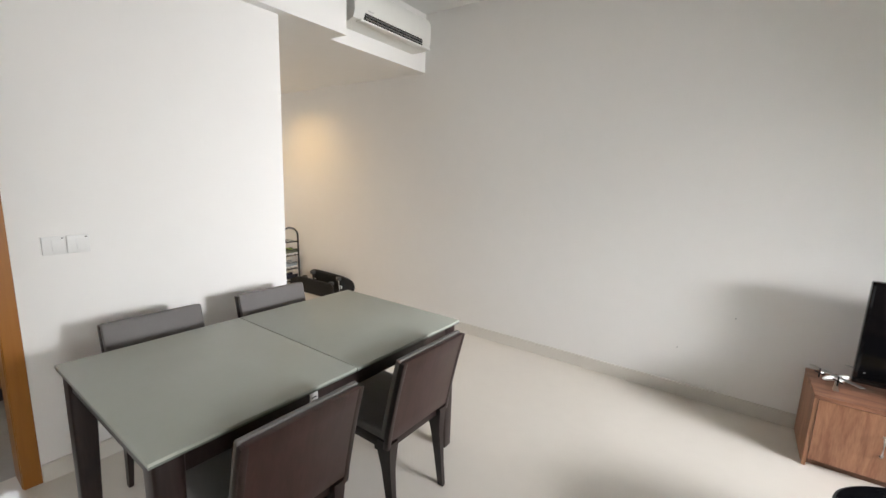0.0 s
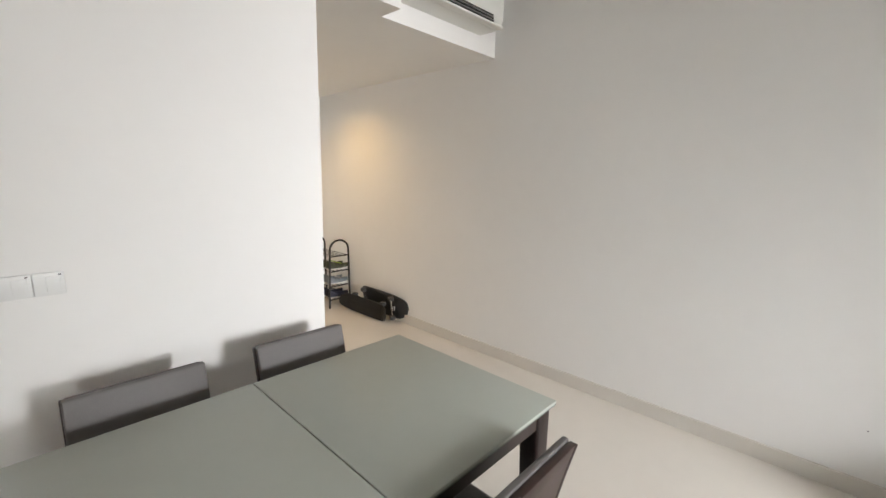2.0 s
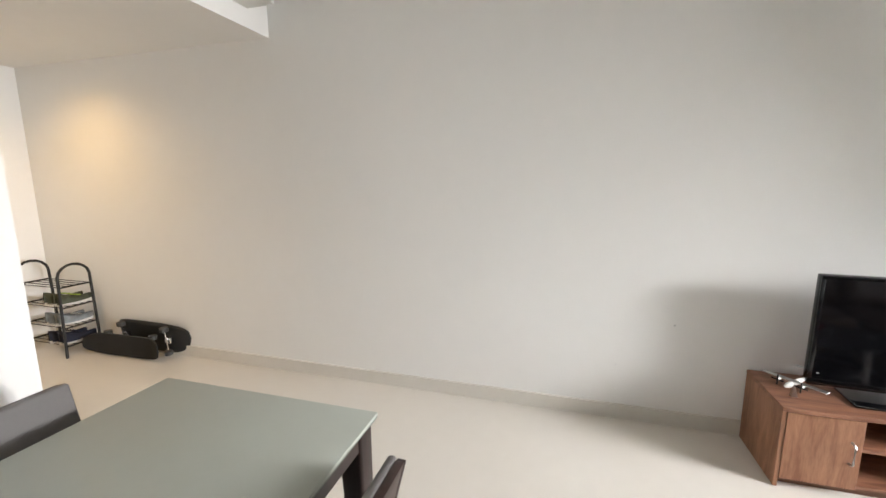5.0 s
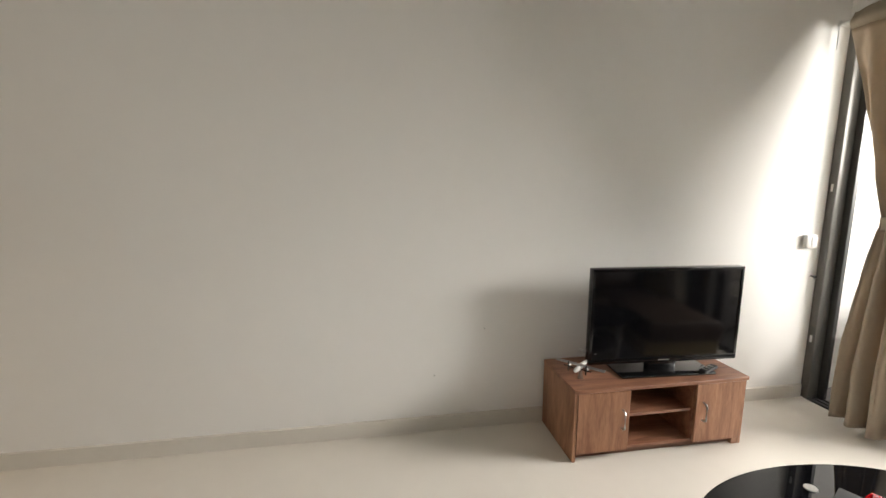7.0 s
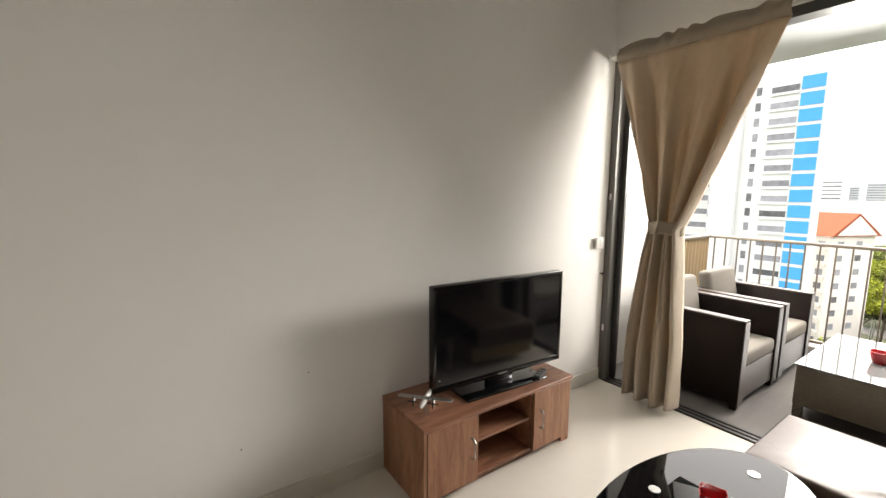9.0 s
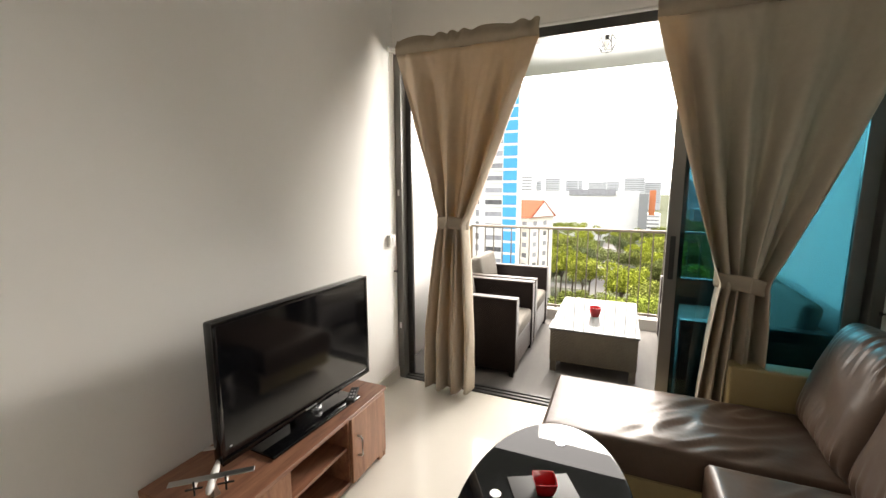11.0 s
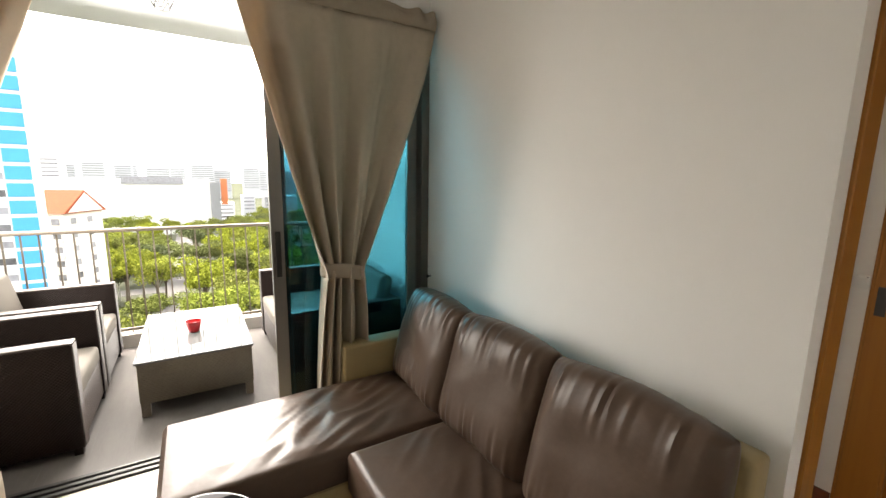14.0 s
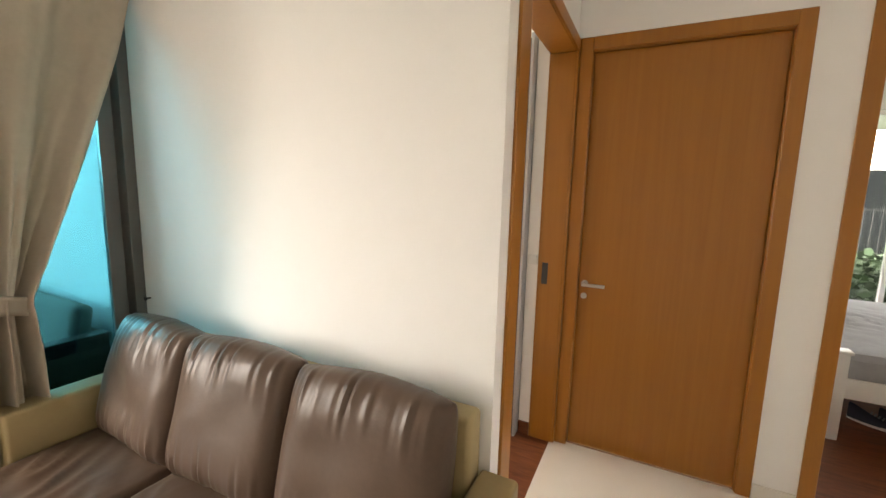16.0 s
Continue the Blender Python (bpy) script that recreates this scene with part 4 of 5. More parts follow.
def wicker_armchair(width, label, seats=1, D=0.74):
    """Origin on the floor at the front corner; x runs along the front, the seat faces -y."""
    c = thing("wicker_sofa" if seats > 1 else "wicker_armchair", label, "armchair" if seats == 1 else "sofa", "balcony lounge set")
    A, H = 0.085, 0.665
    part("arm_panel", box(0, A, 0, D, 0.04, H, 0.012, 2), WICKER, c)
    part("arm_panel", box(width - A, width, 0, D, 0.04, H, 0.012, 2), WICKER, c)
    part("front_panel", ribbed(A, width - A, 0.012, 0.06, 0.30), WICKERRIB, c, "thick horizontal woven strands")
    for x0 in (0.003, width - A + 0.003):
        part("arm_front", ribbed(x0, x0 + A - 0.006, -0.003, 0.045, H - 0.012), WICKERRIB, c, "thick horizontal woven strands")
        part("arm_cap", box(x0 - 0.004, x0 + A - 0.002, -0.006, D + 0.002, H - 0.008, H + 0.006, 0.005, 2), WICKERRIB, c)
    part("back_panel", box(A, width - A, D - 0.07, D, 0.06, H, 0.01), WICKER, c)
    part("seat_deck", box(A, width - A, 0.05, D - 0.07, 0.26, 0.30), WICKER, c)
    each = (width - 2 * A) / seats
    for k in range(seats):
        x0 = A + each * k
        part("seat_cushion", box(x0 + 0.006, x0 + each - 0.006, 0.0, D - 0.17, 0.302, 0.42, 0.03, 4), CUSHION, c, "taupe seat cushion")
        bk = box(x0 + 0.01, x0 + each - 0.01, D - 0.21, D - 0.09, 0.40, 0.83, 0.045, 4)
        bmesh.ops.transform(bk, matrix=Matrix.Translation((0, D - 0.1, 0.4)) @ Matrix.Rotation(radians(-11), 4, "X") @ Matrix.Translation((0, -D + 0.1, -0.4)), verts=bk.verts)
        part("back_cushion", bk, CUSHION, c, "taupe back cushion")
    for x in (0.012, width - 0.052):
        for y in (0.012, D - 0.052):
            part("foot", box(x, x + 0.04, y, y + 0.04, 0, 0.045), WICKER, c)
    return c


chair = wicker_armchair(0.76, "dark woven wicker armchair with taupe cushions")
chair.matrix_world = pose(3.6, 2.02, -0.02)
copy_thing(chair, pose(4.41, 2.02, -0.02))
lounge = wicker_armchair(1.58, "dark woven wicker two-seat sofa with taupe cushions", 2, 0.81)
lounge.matrix_world = pose(5.12, 0.87, -0.02, rz=180)


def balcony_table():
    t = thing("balcony_table", "low taupe wicker table with pale glass top", "table")
    part("apron", box(3.875, 4.955, 1.10, 1.785, 0.07, 0.352, 0.01), WICKERGREY, t, "taupe woven body")
    part("glass_top", box(3.865, 4.965, 1.09, 1.795, 0.352, 0.366), TABLEWHITE, t, "pale reflective glass top", smooth=0)
    for x in (3.88, 4.9):
        for y in (1.105, 1.73):
            part("leg", box(x, x + 0.05, y, y + 0.05, -0.02, 0.071), WICKERGREY, t)
    return t


balcony_table()
bowl("small red cup on the balcony table", pose(4.35, 1.455, 0.3665, rz=10), 0.055, 0.085, 0.2)
lamp = thing("cage_lamp", "black geometric wire cage lamp on the balcony ceiling", "lamp", at=pose(4.33, 1.475, 2.84) @ Matrix.Scale(0.8, 4))
part("ceiling_rose", rod((0, 0, -0.03), (0, 0, 0), 0.05, None, 24), BLACKMATT, lamp)
part("socket", rod((0, 0, -0.09), (0, 0, -0.03), 0.02, None, 16), BLACKMATT, lamp)
part("bulb", lathe([(0.008, -0.17), (0.026, -0.155), (0.032, -0.13), (0.022, -0.1), (0.014, -0.085)], 16), WHITE, lamp)
hexa = lambda r, z, o: [(r * math.cos(k * math.pi / 3 + o), r * math.sin(k * math.pi / 3 + o), z) for k in range(6)]
h0, h1, h2 = hexa(0.05, -0.03, 0), hexa(0.095, -0.11, 0.5), hexa(0.06, -0.2, 0)
for k in range(6):
    for a, b in ((h0[k], h1[k]), (h0[(k + 1) % 6], h1[k]), (h1[k], h2[k]), (h1[k], h2[(k + 1) % 6]), (h2[k], h2[(k + 1) % 6])):
        part("cage_wire", rod(a, b, 0.0028, None, 6), BLACKMATT, lamp)
part("tile_joint", boxes([(3.36, 5.31, 0.2 + 0.2 * k, 0.203 + 0.2 * k, -0.0205, -0.0192) for k in range(14)]), material("grey_grout", (0.12, 0.118, 0.115), 0.8), bpy.data.objects["balcony_floor"])

# ---- bedrooms and kitchen beyond the doorways ----
bed = thing("bed", "white wooden bed with grey-white bedding", "bed")
SHEET = material("pale_bedding", (0.34, 0.34, 0.355), 0.85, var=0.1, scale=3, bump=0.3, bscale=9)
for x0 in (-2.06, -0.515):
    part("post", box(x0, x0 + 0.07, -2.14, -2.07, 0, 0.58, 0.006), WHITE, bed)
    part("post_cap", box(x0 - 0.012, x0 + 0.082, -2.152, -2.058, 0.58, 0.6, 0.005), WHITE, bed)
    part("leg", box(x0, x0 + 0.07, -4.22, -4.15, 0, 0.55, 0.006), WHITE, bed)
part("foot_rail", box(-1.99, -0.515, -2.12, -2.09, 0.285, 0.415, 0.005), WHITE, bed)
part("side_rail", box(-0.5, -0.47, -4.15, -2.14, 0.285, 0.415, 0.005), WHITE, bed)
part("side_rail", box(-2.04, -2.01, -4.15, -2.14, 0.285, 0.415, 0.005), WHITE, bed)
part("headboard", box(-1.99, -0.515, -4.2, -4.17, 0.3, 0.54, 0.012), WHITE, bed)
part("mattress", seat_pad(-1.99, -0.52, -4.15, -2.15, 0.33, 0.56, 4.0, 0.02), SHEET, bed, "rumpled pale grey bedding")
for dx in (0, 0.16):
    shoe("dark sports shoe with white sole under the bed", pose(-0.7 - dx, -2.5, 0, rz=150), NAVY, SOLE, GREYCLOTH)
win = thing("window_2", "white framed bedroom window onto greenery", "window")
win["kind"] = "structure"
for r in ((-2.2, -0.4, 0.35, 0.4), (-2.2, -0.4, 2.4, 2.45), (-2.2, -2.15, 0.4, 2.4), (-0.45, -0.4, 0.4, 2.4), (-1.56, -1.52, 0.4, 2.4)):
    part("window_frame", box(r[0], r[1], -4.6, -4.55, r[2], r[3]), WHITE, win)
p = part("pane", box(-2.15, -0.45, -4.578, -4.572, 0.4, 2.4), CLEAR, win)
p.visible_shadow = False
# Invented window, never in view, that houses the second bedroom's fill lamp.
win = thing("window_3", "added window in the second bedroom, out of view", "window")
win["kind"] = "structure"
for r in ((-1.7, -0.6, 0.9, 0.95), (-1.7, -0.6, 2.25, 2.3), (-1.7, -1.65, 0.95, 2.25), (-0.65, -0.6, 0.95, 2.25)):
    part("window_frame", box(4.25, 4.3, r[0], r[1], r[2], r[3]), ALU, win)
p = part("pane", box(4.272, 4.278, -1.65, -0.65, 0.95, 2.25), CLEAR, win)
p.visible_shadow = False
wd = thing("wardrobe", "tall cream wardrobe with a dark shadow gap at its end panel", "wardrobe")
part("carcass", box(1.368, 2.4, -1.75, -1.1, 0.08, 2.4, 0.004), WHITE, wd)
part("end_panel", box(1.338, 1.354, -1.74, -1.09, 0.0, 2.42, 0.003), material("grey_edge_panel", (0.4, 0.4, 0.4), 0.4), wd)
# Solid dark strip that imitates the shade in the gap.
part("shadow_gap", box(1.354, 1.368, -1.74, -1.11, 0.0, 2.4), ALUDARK, wd)
part("plinth", box(1.37, 2.4, -1.73, -1.13, 0.0, 0.08), PARQUET, wd, "dark red timber plinth")
kc = thing("kitchen_cabinet", "brown kitchen base cabinet with grey worktop", "cabinet")
part("body", box(-3.5, -2.9, -0.6, 0.9, 0.1, 0.5, 0.004), CABWOOD, kc)
part("worktop", box(-3.52, -2.88, -0.62, 0.92, 0.5, 0.62, 0.004), material("grey_quartz", (0.2, 0.21, 0.2), 0.3, var=0.1), kc)
part("plinth", box(-3.5, -2.94, -0.58, 0.88, 0, 0.1), BLACKMATT, kc)

# ---- city ----
GROUND = -34.0
TOWERWHITE = material("tower_paint", (0.55, 0.56, 0.56), 0.8, var=0.04, scale=0.2)
TOWERBLUE = material("tower_blue_paint", (0.03, 0.26, 0.55), 0.7, var=0.06, scale=0.3)
def varied_windows(name, color):
    """Dark glazing whose tone differs from window to window."""
    m = material(name, color, 0.35)
    n, l = m.node_tree.nodes, m.node_tree.links
    info, mp, mul, noi, add = (n.new(k) for k in ("ShaderNodeObjectInfo", "ShaderNodeMapRange", "ShaderNodeVectorMath", "ShaderNodeTexNoise", "ShaderNodeMath"))
    tc = n.new("ShaderNodeTexCoord")
    noi.inputs["Scale"].default_value, noi.inputs["Detail"].default_value = 1.1, 2
    l.new(tc.outputs["Object"], noi.inputs["Vector"])
    l.new(info.outputs["Random"], add.inputs[0]), l.new(noi.outputs[0], add.inputs[1])
    mp.inputs[1].default_value, mp.inputs[2].default_value = 0.4, 1.6
    mp.inputs[3].default_value, mp.inputs[4].default_value = 0.5, 2.6
    mul.operation = "SCALE"
    mul.inputs[0].default_value = color
    l.new(add.outputs[0], mp.inputs[0]), l.new(mp.outputs[0], mul.inputs["Scale"])
    l.new(mul.outputs[0], n["Principled BSDF"].inputs["Base Color"])
    return m


TOWERDARK = varied_windows("tower_window_shade", (0.10, 0.103, 0.115))
CREAM = material("cream_render", (0.55, 0.525, 0.485), 0.8, var=0.05, scale=0.3)
ROOFTILE = material("orange_roof_tile", (0.2, 0.04, 0.01), 0.9, var=0.15, scale=1.5, bump=0.4, bscale=6)
CONCRETE = material("far_concrete", (0.17, 0.18, 0.19), 0.85, var=0.1, scale=0.1)
# Distance haze is mixed into this pale grey.
FARGREY = material("haze_tinted_concrete", (0.37, 0.39, 0.41), 0.9, var=0.08, scale=0.05)
BRICKRED = material("red_panel", (0.42, 0.14, 0.06), 0.8, var=0.05, scale=0.3)
GRASS = material("grass_ground", (0.075, 0.082, 0.06), 1.0, spec=0.0, var=0.4, scale=0.06)
ROAD = material("pale_road", (0.09, 0.088, 0.085), 0.85, var=0.1, scale=0.2)
setting("ground", boxes([(-1500, 4000, -2500, 2500, GROUND - 1, GROUND)]), GRASS, "green ground far below")
# Backdrop emits a faint glow in place of bright haze at the horizon.
setting("backdrop", boxes([(2400, 2410, -3500, 3500, GROUND, 105)]), glow("haze_glow", (0.95, 0.97, 1.0), 0.085), "glowing backdrop standing in for the hazy horizon")
setting("road", boxes([(40, 1500, 2.5, 10.5, GROUND, GROUND + 0.05), (150, 158, -300, 300, GROUND, GROUND + 0.06)]), ROAD, "pale road between trees")


def tower(x, y0, y1, ztop, storey=2.8):
    """A white housing block that faces -x, with a blue panel at each floor of its near edge."""
    t = thing("housing_block", "tall white housing block with a column of blue panels", "building")
    part("wall", box(x, x + 3.5, y0, y1, GROUND, ztop, 0.05, 1), TOWERWHITE, t)
    part("roof_parapet", box(x + 0.01, x + 3.4, y0 + 0.01, y1 - 0.01, ztop, ztop + 0.8), TOWERWHITE, t)
    z = ztop - 3.4
    while z > GROUND + 3:
        for nm, a, b, h, mat, d in (("blue_panel", y0 + 0.4, y0 + 3.6, 2.2, TOWERBLUE, -0.12), ("window_band", y0 + 3.85, y0 + 7.9, 1.1, TOWERDARK, -0.05),
                                    ("small_window", y0 + 9.4, y0 + 10.25, 1.5, TOWERDARK, -0.05), ("window_band", y0 + 17, y0 + 21, 1.1, TOWERDARK, -0.05)):
            if b < y1:
                part(nm, box(x + d, x + 0.05, a, b, z, z + h), mat, t, smooth=0)
        part("ledge", box(x - 0.35, x + 0.02, y0 + 3.8, y0 + 8.0, z - 0.5, z - 0.05), TOWERWHITE, t, smooth=0)
        if y1 > y0 + 22:
            part("ledge", box(x - 0.35, x + 0.02, y0 + 16.8, y0 + 21.3, z - 0.5, z - 0.05), TOWERWHITE, t, smooth=0)
        z -= storey
    part("stair_fin", box(x - 1.2, x, y0 + 11.8, y0 + 16.2, GROUND, ztop - 1.5), TOWERWHITE, t)
    return t


tower(95, 23.2, 52, 23.5)


def roofed_house(x, y0, y1, eave):
    h = thing("apartment_house", "cream apartment house with an orange tiled gable roof", "building")
    part("wall", box(x, x + 12, y0, y1, GROUND, eave, 0.05, 1), CREAM, h)
    bm = bmesh.new()
    ym, e = (y0 + y1) / 2, 0.7
    prof = [(x - e, eave - 0.2), (x + 6, eave + 4.6), (x + 12 + e, eave - 0.2)]
    ends = [[bm.verts.new((px, y, pz)) for px, pz in prof] for y in (y0 - e, y1 + e)]
    for a, b in ((0, 1), (1, 2), (2, 0)):
        bm.faces.new((ends[0][a], ends[0][b], ends[1][b], ends[1][a]))
    bm.faces.new(ends[0]), bm.faces.new(ends[1])
    bmesh.ops.recalc_face_normals(bm, faces=bm.faces)
    part("roof", bm, ROOFTILE, h, smooth=0)
    g = bmesh.new()
    vs = [g.verts.new(p) for p in ((x + 0.2, ym + 1.0, eave + 0.3), (x + 0.2, ym + 3.4, eave + 0.3), (x + 0.2, ym + 2.2, eave + 2.0), (x + 3.5, ym + 1.0, eave + 0.3), (x + 3.5, ym + 3.4, eave + 0.3), (x + 3.5, ym + 2.2, eave + 2.0))]
    for f in ((0, 1, 2), (3, 5, 4), (0, 2, 5, 3), (1, 4, 5, 2), (0, 3, 4, 1)):
        g.faces.new([vs[k] for k in f])
    part("dormer", g, CREAM, h, smooth=0)
    gable = bmesh.new()
    gable.faces.new([gable.verts.new(p) for p in ((x + 0.6, y0 - e - 0.02, eave), (x + 11.4, y0 - e - 0.02, eave), (x + 6, y0 - e - 0.02, eave + 4.1))])
    part("gable", gable, CREAM, h, smooth=0)
    z = eave - 2.6
    while z > GROUND + 2:
        for a in np.arange(y0 + 0.8, y1 - 1.6, 2.9):
            part("window", box(x - 0.06, x + 0.05, a, a + 1.5, z, z + 1.3), TOWERDARK, h, smooth=0)
        for a in (x + 2, x + 7):
            part("window", box(a, a + 1.6, y0 - 0.06, y0 + 0.05, z, z + 1.3), TOWERDARK, h, smooth=0)
        part("balcony_band", box(x - 0.6, x, y0 + 0.4, y1 - 0.4, z - 0.9, z - 0.25), CREAM, h, smooth=0)
        z -= 3.0
    return h


house = roofed_house(118, 20.5, 31.5, -6.6)
house.matrix_world = pose(124, 27.4, 0, rz=-24) @ pose(-124, -26, 0)


def slab_block(label, x, y0, y1, ztop, mat, bands, dark=0.45):
    b = thing("far_building", label, "building", "far skyline")
    part("wall", box(x, x + 18, y0, y1, GROUND, ztop), mat, b, smooth=0)
    if bands:
        z = ztop - 2.6
        while z > ztop - bands:
            part("window_band", box(x - 0.15, x + 0.1, y0 + 1, y1 - 1, z, z + 1.2), CONCRETE if dark < 0.3 else TOWERDARK, b, smooth=0)
            z -= 3
    return b


mall = slab_block("huge white windowless shopping mall", 300, -9, 75, -0.8, TOWERWHITE, 0)
part("sign_band", box(299.2, 300, 5, 35, -3.6, 0.6), TOWERDARK, mall, "dark rooftop band")
part("pylon", box(290, 298, -14, -9, GROUND, -2), CONCRETE, mall, "grey pylon")
part("red_panel", box(296, 299, -18.5, -15, -16, 0), BRICKRED, mall, "brick-red panel")
crane = thing("tower_crane", "pale tower crane far beyond the mall", "crane")
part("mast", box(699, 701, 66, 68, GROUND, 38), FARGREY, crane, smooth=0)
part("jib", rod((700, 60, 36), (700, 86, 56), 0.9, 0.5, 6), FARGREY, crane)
rnd = random.Random(5)
for k in range(16):
    y = 200 - k * 31 + rnd.uniform(-6, 6)
    slab_block("far housing slab, its pale grey tinted for haze", 760 + rnd.uniform(-60, 140), y - rnd.uniform(11, 17), y + rnd.uniform(10, 16), rnd.uniform(9, 18), FARGREY, 34, 0.2)
for k in range(9):
    y = -28 - k * 17
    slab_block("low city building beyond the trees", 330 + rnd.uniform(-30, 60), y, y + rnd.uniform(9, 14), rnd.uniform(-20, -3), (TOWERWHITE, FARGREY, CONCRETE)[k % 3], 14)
slab_block("pale tower at the edge of the view", 420, 84, 104, 14, TOWERWHITE, 40)
slab_block("pale housing block behind the near tower", 170, 62, 110, 10, TOWERWHITE, 40)
tent = thing("canopy_tent", "blue canopy between the trees", "canopy", at=pose(143, 20.6, GROUND))
part("canopy", lathe([(2.6, 9.0), (1.6, 9.9), (0.2, 10.8)], 4), material("blue_canvas", (0.01, 0.06, 0.3), 0.7, var=0.1, scale=1), tent, smooth=0)
for sx in (-1.5, 1.5):
    part("post", rod((sx, 0, 0), (sx, 0, 9.1), 0.1), STEEL, tent)

# ---- trees ----
BARK = material("bark", (0.09, 0.07, 0.05), 0.9, var=0.2, scale=3)
def leaf_material(name, color):
    m = material(name, color, 0.9, spec=0.03)
    n, l = m.node_tree.nodes, m.node_tree.links
    geo, mp, mul = n.new("ShaderNodeNewGeometry"), n.new("ShaderNodeMapRange"), n.new("ShaderNodeVectorMath")
    mp.inputs[3].default_value, mp.inputs[4].default_value = 0.55, 1.5
    mul.operation = "SCALE"
    info, ramp = n.new("ShaderNodeObjectInfo"), n.new("ShaderNodeValToRGB")
    e = ramp.color_ramp.elements
    e[0].position, e[0].color = 0.1, (color[0] * 0.62, color[1] * 0.6, color[2] * 1.15, 1)
    e[1].position, e[1].color = 0.9, (color[0] * 1.25, color[1] * 1.2, color[2] * 0.9, 1)
    mid = e.new(0.45)
    mid.color = (color[0] * 1.0, color[1] * 0.92, color[2] * 1.25, 1)
    l.new(info.outputs["Random"], ramp.inputs[0]), l.new(ramp.outputs[0], mul.inputs[0])
    l.new(geo.outputs["Random Per Island"], mp.inputs[0]), l.new(mp.outputs[0], mul.inputs["Scale"]), l.new(mul.outputs[0], n["Principled BSDF"].inputs["Base Color"])
    return m


LEAF = [leaf_material("leaves_bright", (0.15, 0.18, 0.03)), leaf_material("leaves_mid", (0.115, 0.145, 0.034)), leaf_material("leaves_deep", (0.085, 0.105, 0.036))]


def tree(seed, height, spread, leaves, mat, leaf=1.0):
    rnd = random.Random(seed)
    t = thing("tree", "broad leafy street tree with an uneven green crown", "tree", "trees below the balcony")
    tr = bmesh.new()
    add_rod(tr, (0, 0, 0), (0.2, 0.1, height * 0.45), 0.32, 0.2, 8)
    tips = []
    for k in range(7):
        a, r = k * 0.9 + rnd.uniform(-0.3, 0.3), spread * rnd.uniform(0.35, 0.8)
        tip = Vector((r * math.cos(a), r * math.sin(a), height * rnd.uniform(0.62, 0.95)))
        add_rod(tr, (0.2, 0.1, height * rnd.uniform(0.36, 0.45)), tip, 0.13, 0.04, 6)
        tips.append(tip)
    part("trunk", tr, BARK, t)
    verts, faces = [], []
    blobs = [(p + Vector((rnd.gauss(0, 0.7), rnd.gauss(0, 0.7), rnd.gauss(0, 0.5))), spread * rnd.uniform(0.32, 0.55)) for p in tips for _ in range(2)]
    for k in range(leaves):
        c, r = blobs[k % len(blobs)]
        d = Vector((rnd.gauss(0, 1), rnd.gauss(0, 1), rnd.gauss(0, 1))).normalized() * r * rnd.uniform(0.55, 1.05)
        d.z *= 0.6
        p = c + d
        s = rnd.uniform(0.28, 0.55) * leaf
        u = Vector((rnd.gauss(0, 1), rnd.gauss(0, 1), rnd.gauss(0, 0.5))).normalized() * s
        w = u.cross(Vector((rnd.gauss(0, 1), rnd.gauss(0, 1), rnd.gauss(0, 1)))).normalized() * s * 0.7
        i = len(verts)
        verts += [p - u, p + w, p + u, p - w]
        faces.append((i, i + 1, i + 2, i + 3))
    me = bpy.data.meshes.new("crown")
    me.from_pydata(verts, [], faces)
    me.materials.append(mat)
    crown = new("crown", me)
    crown.parent = t
    return t


kinds = [tree(31 + k, h, s, 5000, LEAF[k % 3], 0.56) for k, (h, s) in enumerate(((12, 5.2), (14, 6.0), (10, 4.6), (13, 5.5), (16, 6.2)))]
rnd = random.Random(77)
spots = []
for k in range(4000):
    if len(spots) >= 300:
        break
    x = 62 + 260 * rnd.random() ** 1.4
    y = rnd.uniform(-0.62, 0.42) * x
    if (2 < y - 0 < 11 and x > 60 and rnd.random() < 0.85) or (x < 100 and y > 22) or (88 < x < 136 and y > 16) or (x > 285 and y > -20) or abs(x - 154) < 7:
        continue
    if all((x - a) ** 2 + (y - b) ** 2 > 27 for a, b in spots):
        spots.append((x, y))
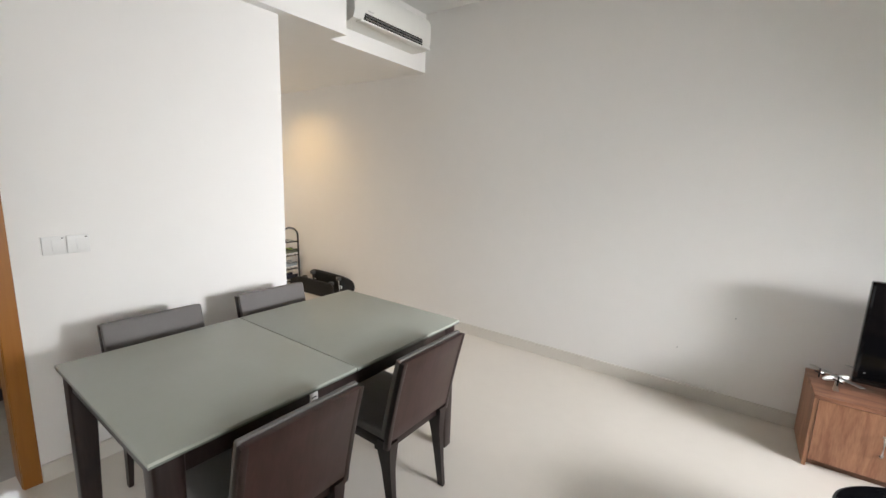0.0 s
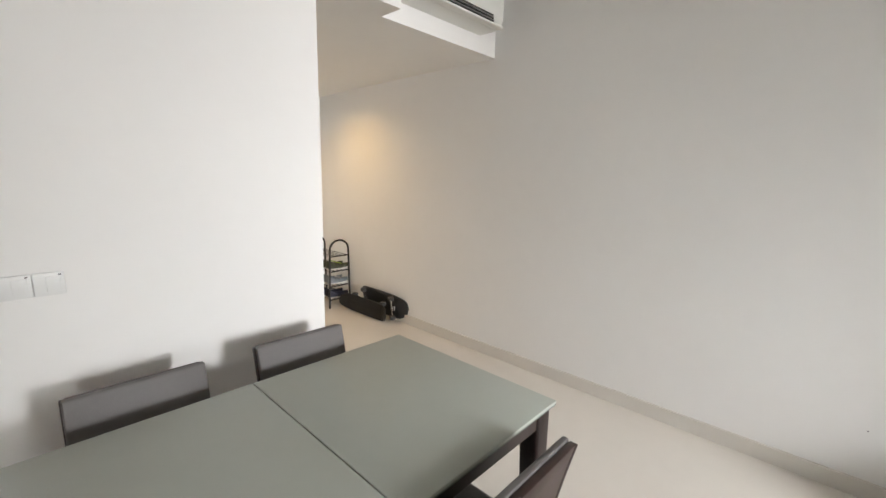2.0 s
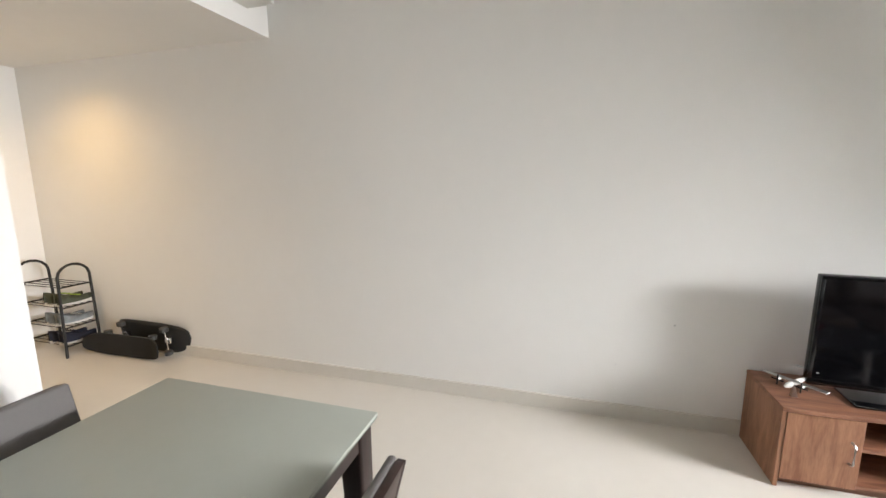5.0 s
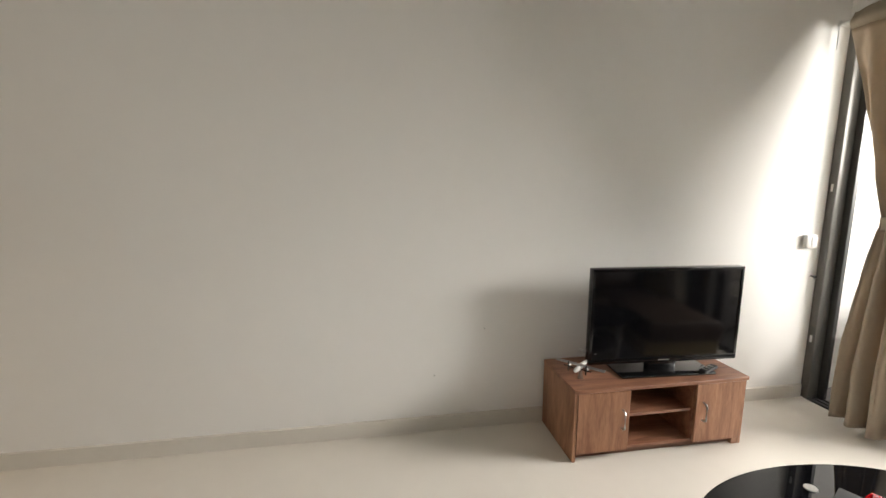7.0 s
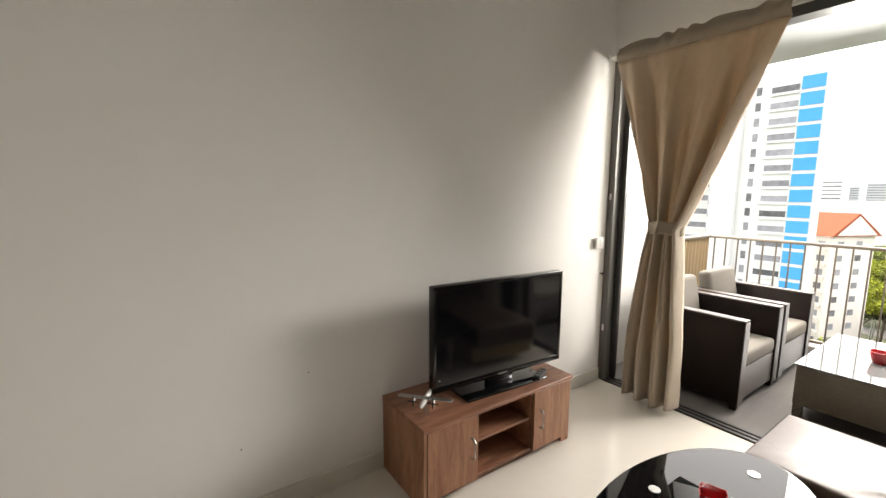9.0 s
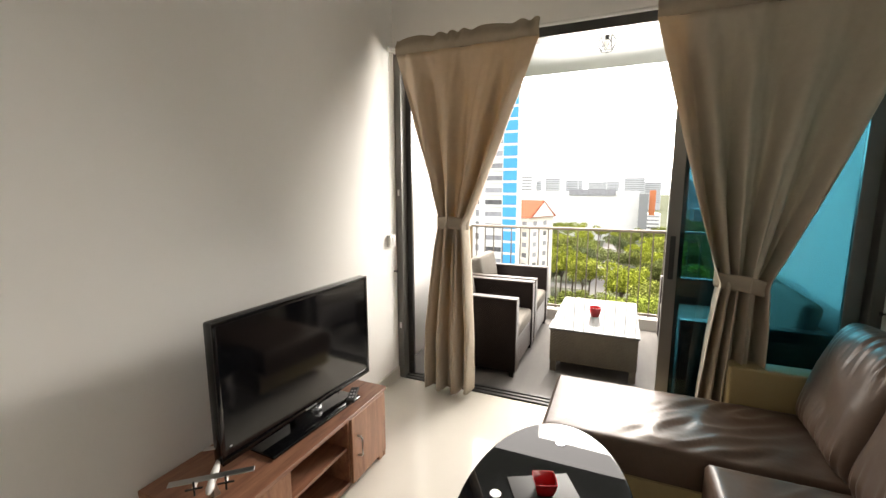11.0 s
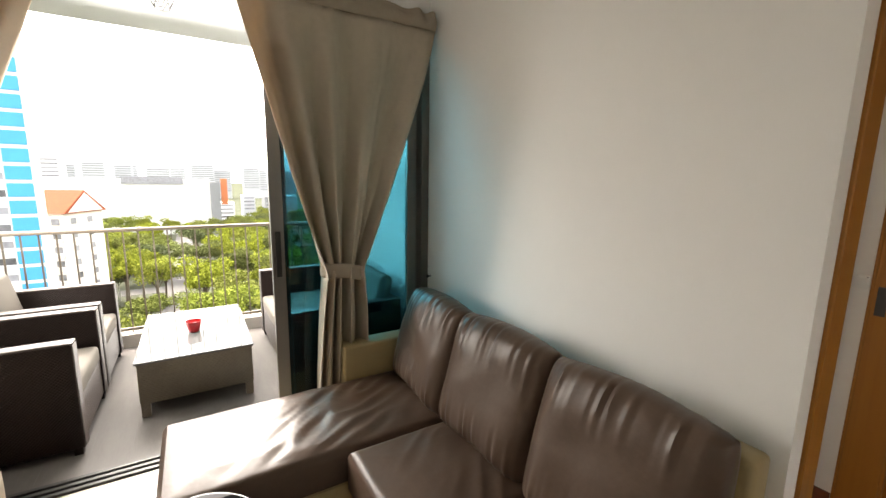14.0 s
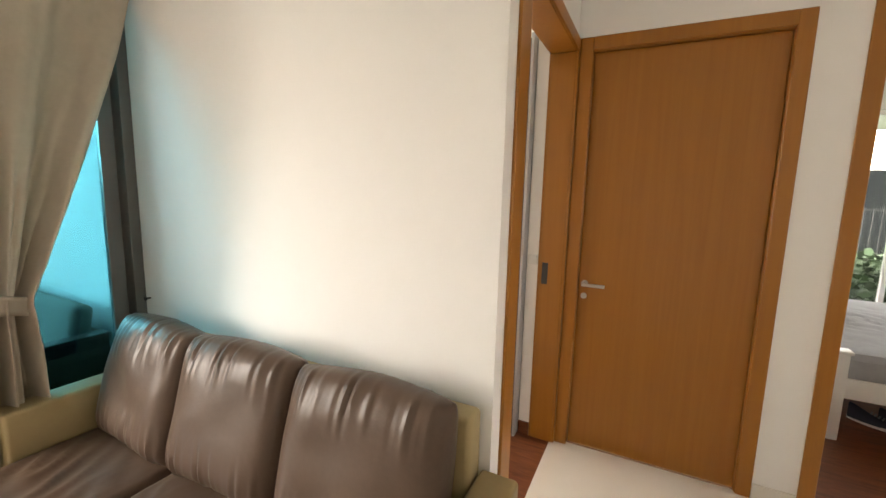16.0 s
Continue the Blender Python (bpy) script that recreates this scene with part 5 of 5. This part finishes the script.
for k, (x, y) in enumerate(spots):
    m = pose(x, y, GROUND, rz=rnd.uniform(0, 360)) @ Matrix.Diagonal((1, 1, rnd.uniform(0.8, 1.15), 1))
    if k < 5:
        kinds[k].matrix_world = m
    else:
        copy_thing(kinds[k % 5], m)
# Garden leaves carry their shade as a darker green base colour.
g = tree(90, 3.9, 2.0, 9000, material("shade_darkened_leaf", (0.018, 0.05, 0.012), 0.7, var=0.4, scale=4), 0.2)
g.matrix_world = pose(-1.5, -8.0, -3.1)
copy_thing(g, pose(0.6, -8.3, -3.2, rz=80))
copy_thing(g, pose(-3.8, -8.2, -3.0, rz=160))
# Invented overhang that keeps sky light out of the bedroom.
setting("upper_terrace_slab", boxes([(-6, 4, -7.6, -4.65, 2.62, 2.82)]), CEIL, "slab added above the bedroom window to shade it")
# The wall's shade is put into its near-black colour.
setting("shaded_block", boxes([(-16, 8, -15.4, -15, -3.0, 2.4)]), material("shade_black_render", (0.014, 0.016, 0.017), 0.9, spec=0.0, var=0.2, scale=1), "building wall beyond the garden, coloured near-black for its shade")
setting("garden_terrace", boxes([(-9, 6, -12, -6.5, -3.0, -2.5)]), GRASS, "planted terrace outside the bedroom window")

for x, z in ((0.529, 0.358), (0.843, 0.648)):
    part("wall_mark", rod((x, 2.8985, z), (x, 2.9005, z), 0.003, None, 8), BLACKMATT, bpy.data.objects["wall_north"])
terrace_rail = thing("terrace_railing", "dark grey terrace railing outside the bedroom window", "railing")
part("handrail", box(-5, 2, -9.82, -9.78, 1.33, 1.37), ALUDARK, terrace_rail)
for k in range(48):
    part("baluster", box(-4.9 + 0.14 * k, -4.885 + 0.14 * k, -9.81, -9.79, -2.5, 1.33), ALUDARK, terrace_rail, smooth=0)

tag = thing("paper_tag", "small white paper tag under the dining table edge", "label")
part("sheet", box(-0.4215, -0.4195, 0.425, 0.46, 0.655, 0.72), WHITE, tag)
part("printing", boxes([(-0.4195, -0.419, 0.432, 0.453, 0.70 - 0.014 * k, 0.705 - 0.014 * k) for k in range(3)]), BLACKMATT, tag)
carton = thing("drink_carton", "small green drink carton standing on a dining chair seat", "carton")
part("body", box(-0.65, -0.58, 0.33, 0.38, 0.4755, 0.60, 0.004), material("green_carton", (0.07, 0.16, 0.03), 0.5, var=0.1, scale=30), carton)
part("stripe", box(-0.6505, -0.5795, 0.3295, 0.3805, 0.53, 0.55), LIME, carton)
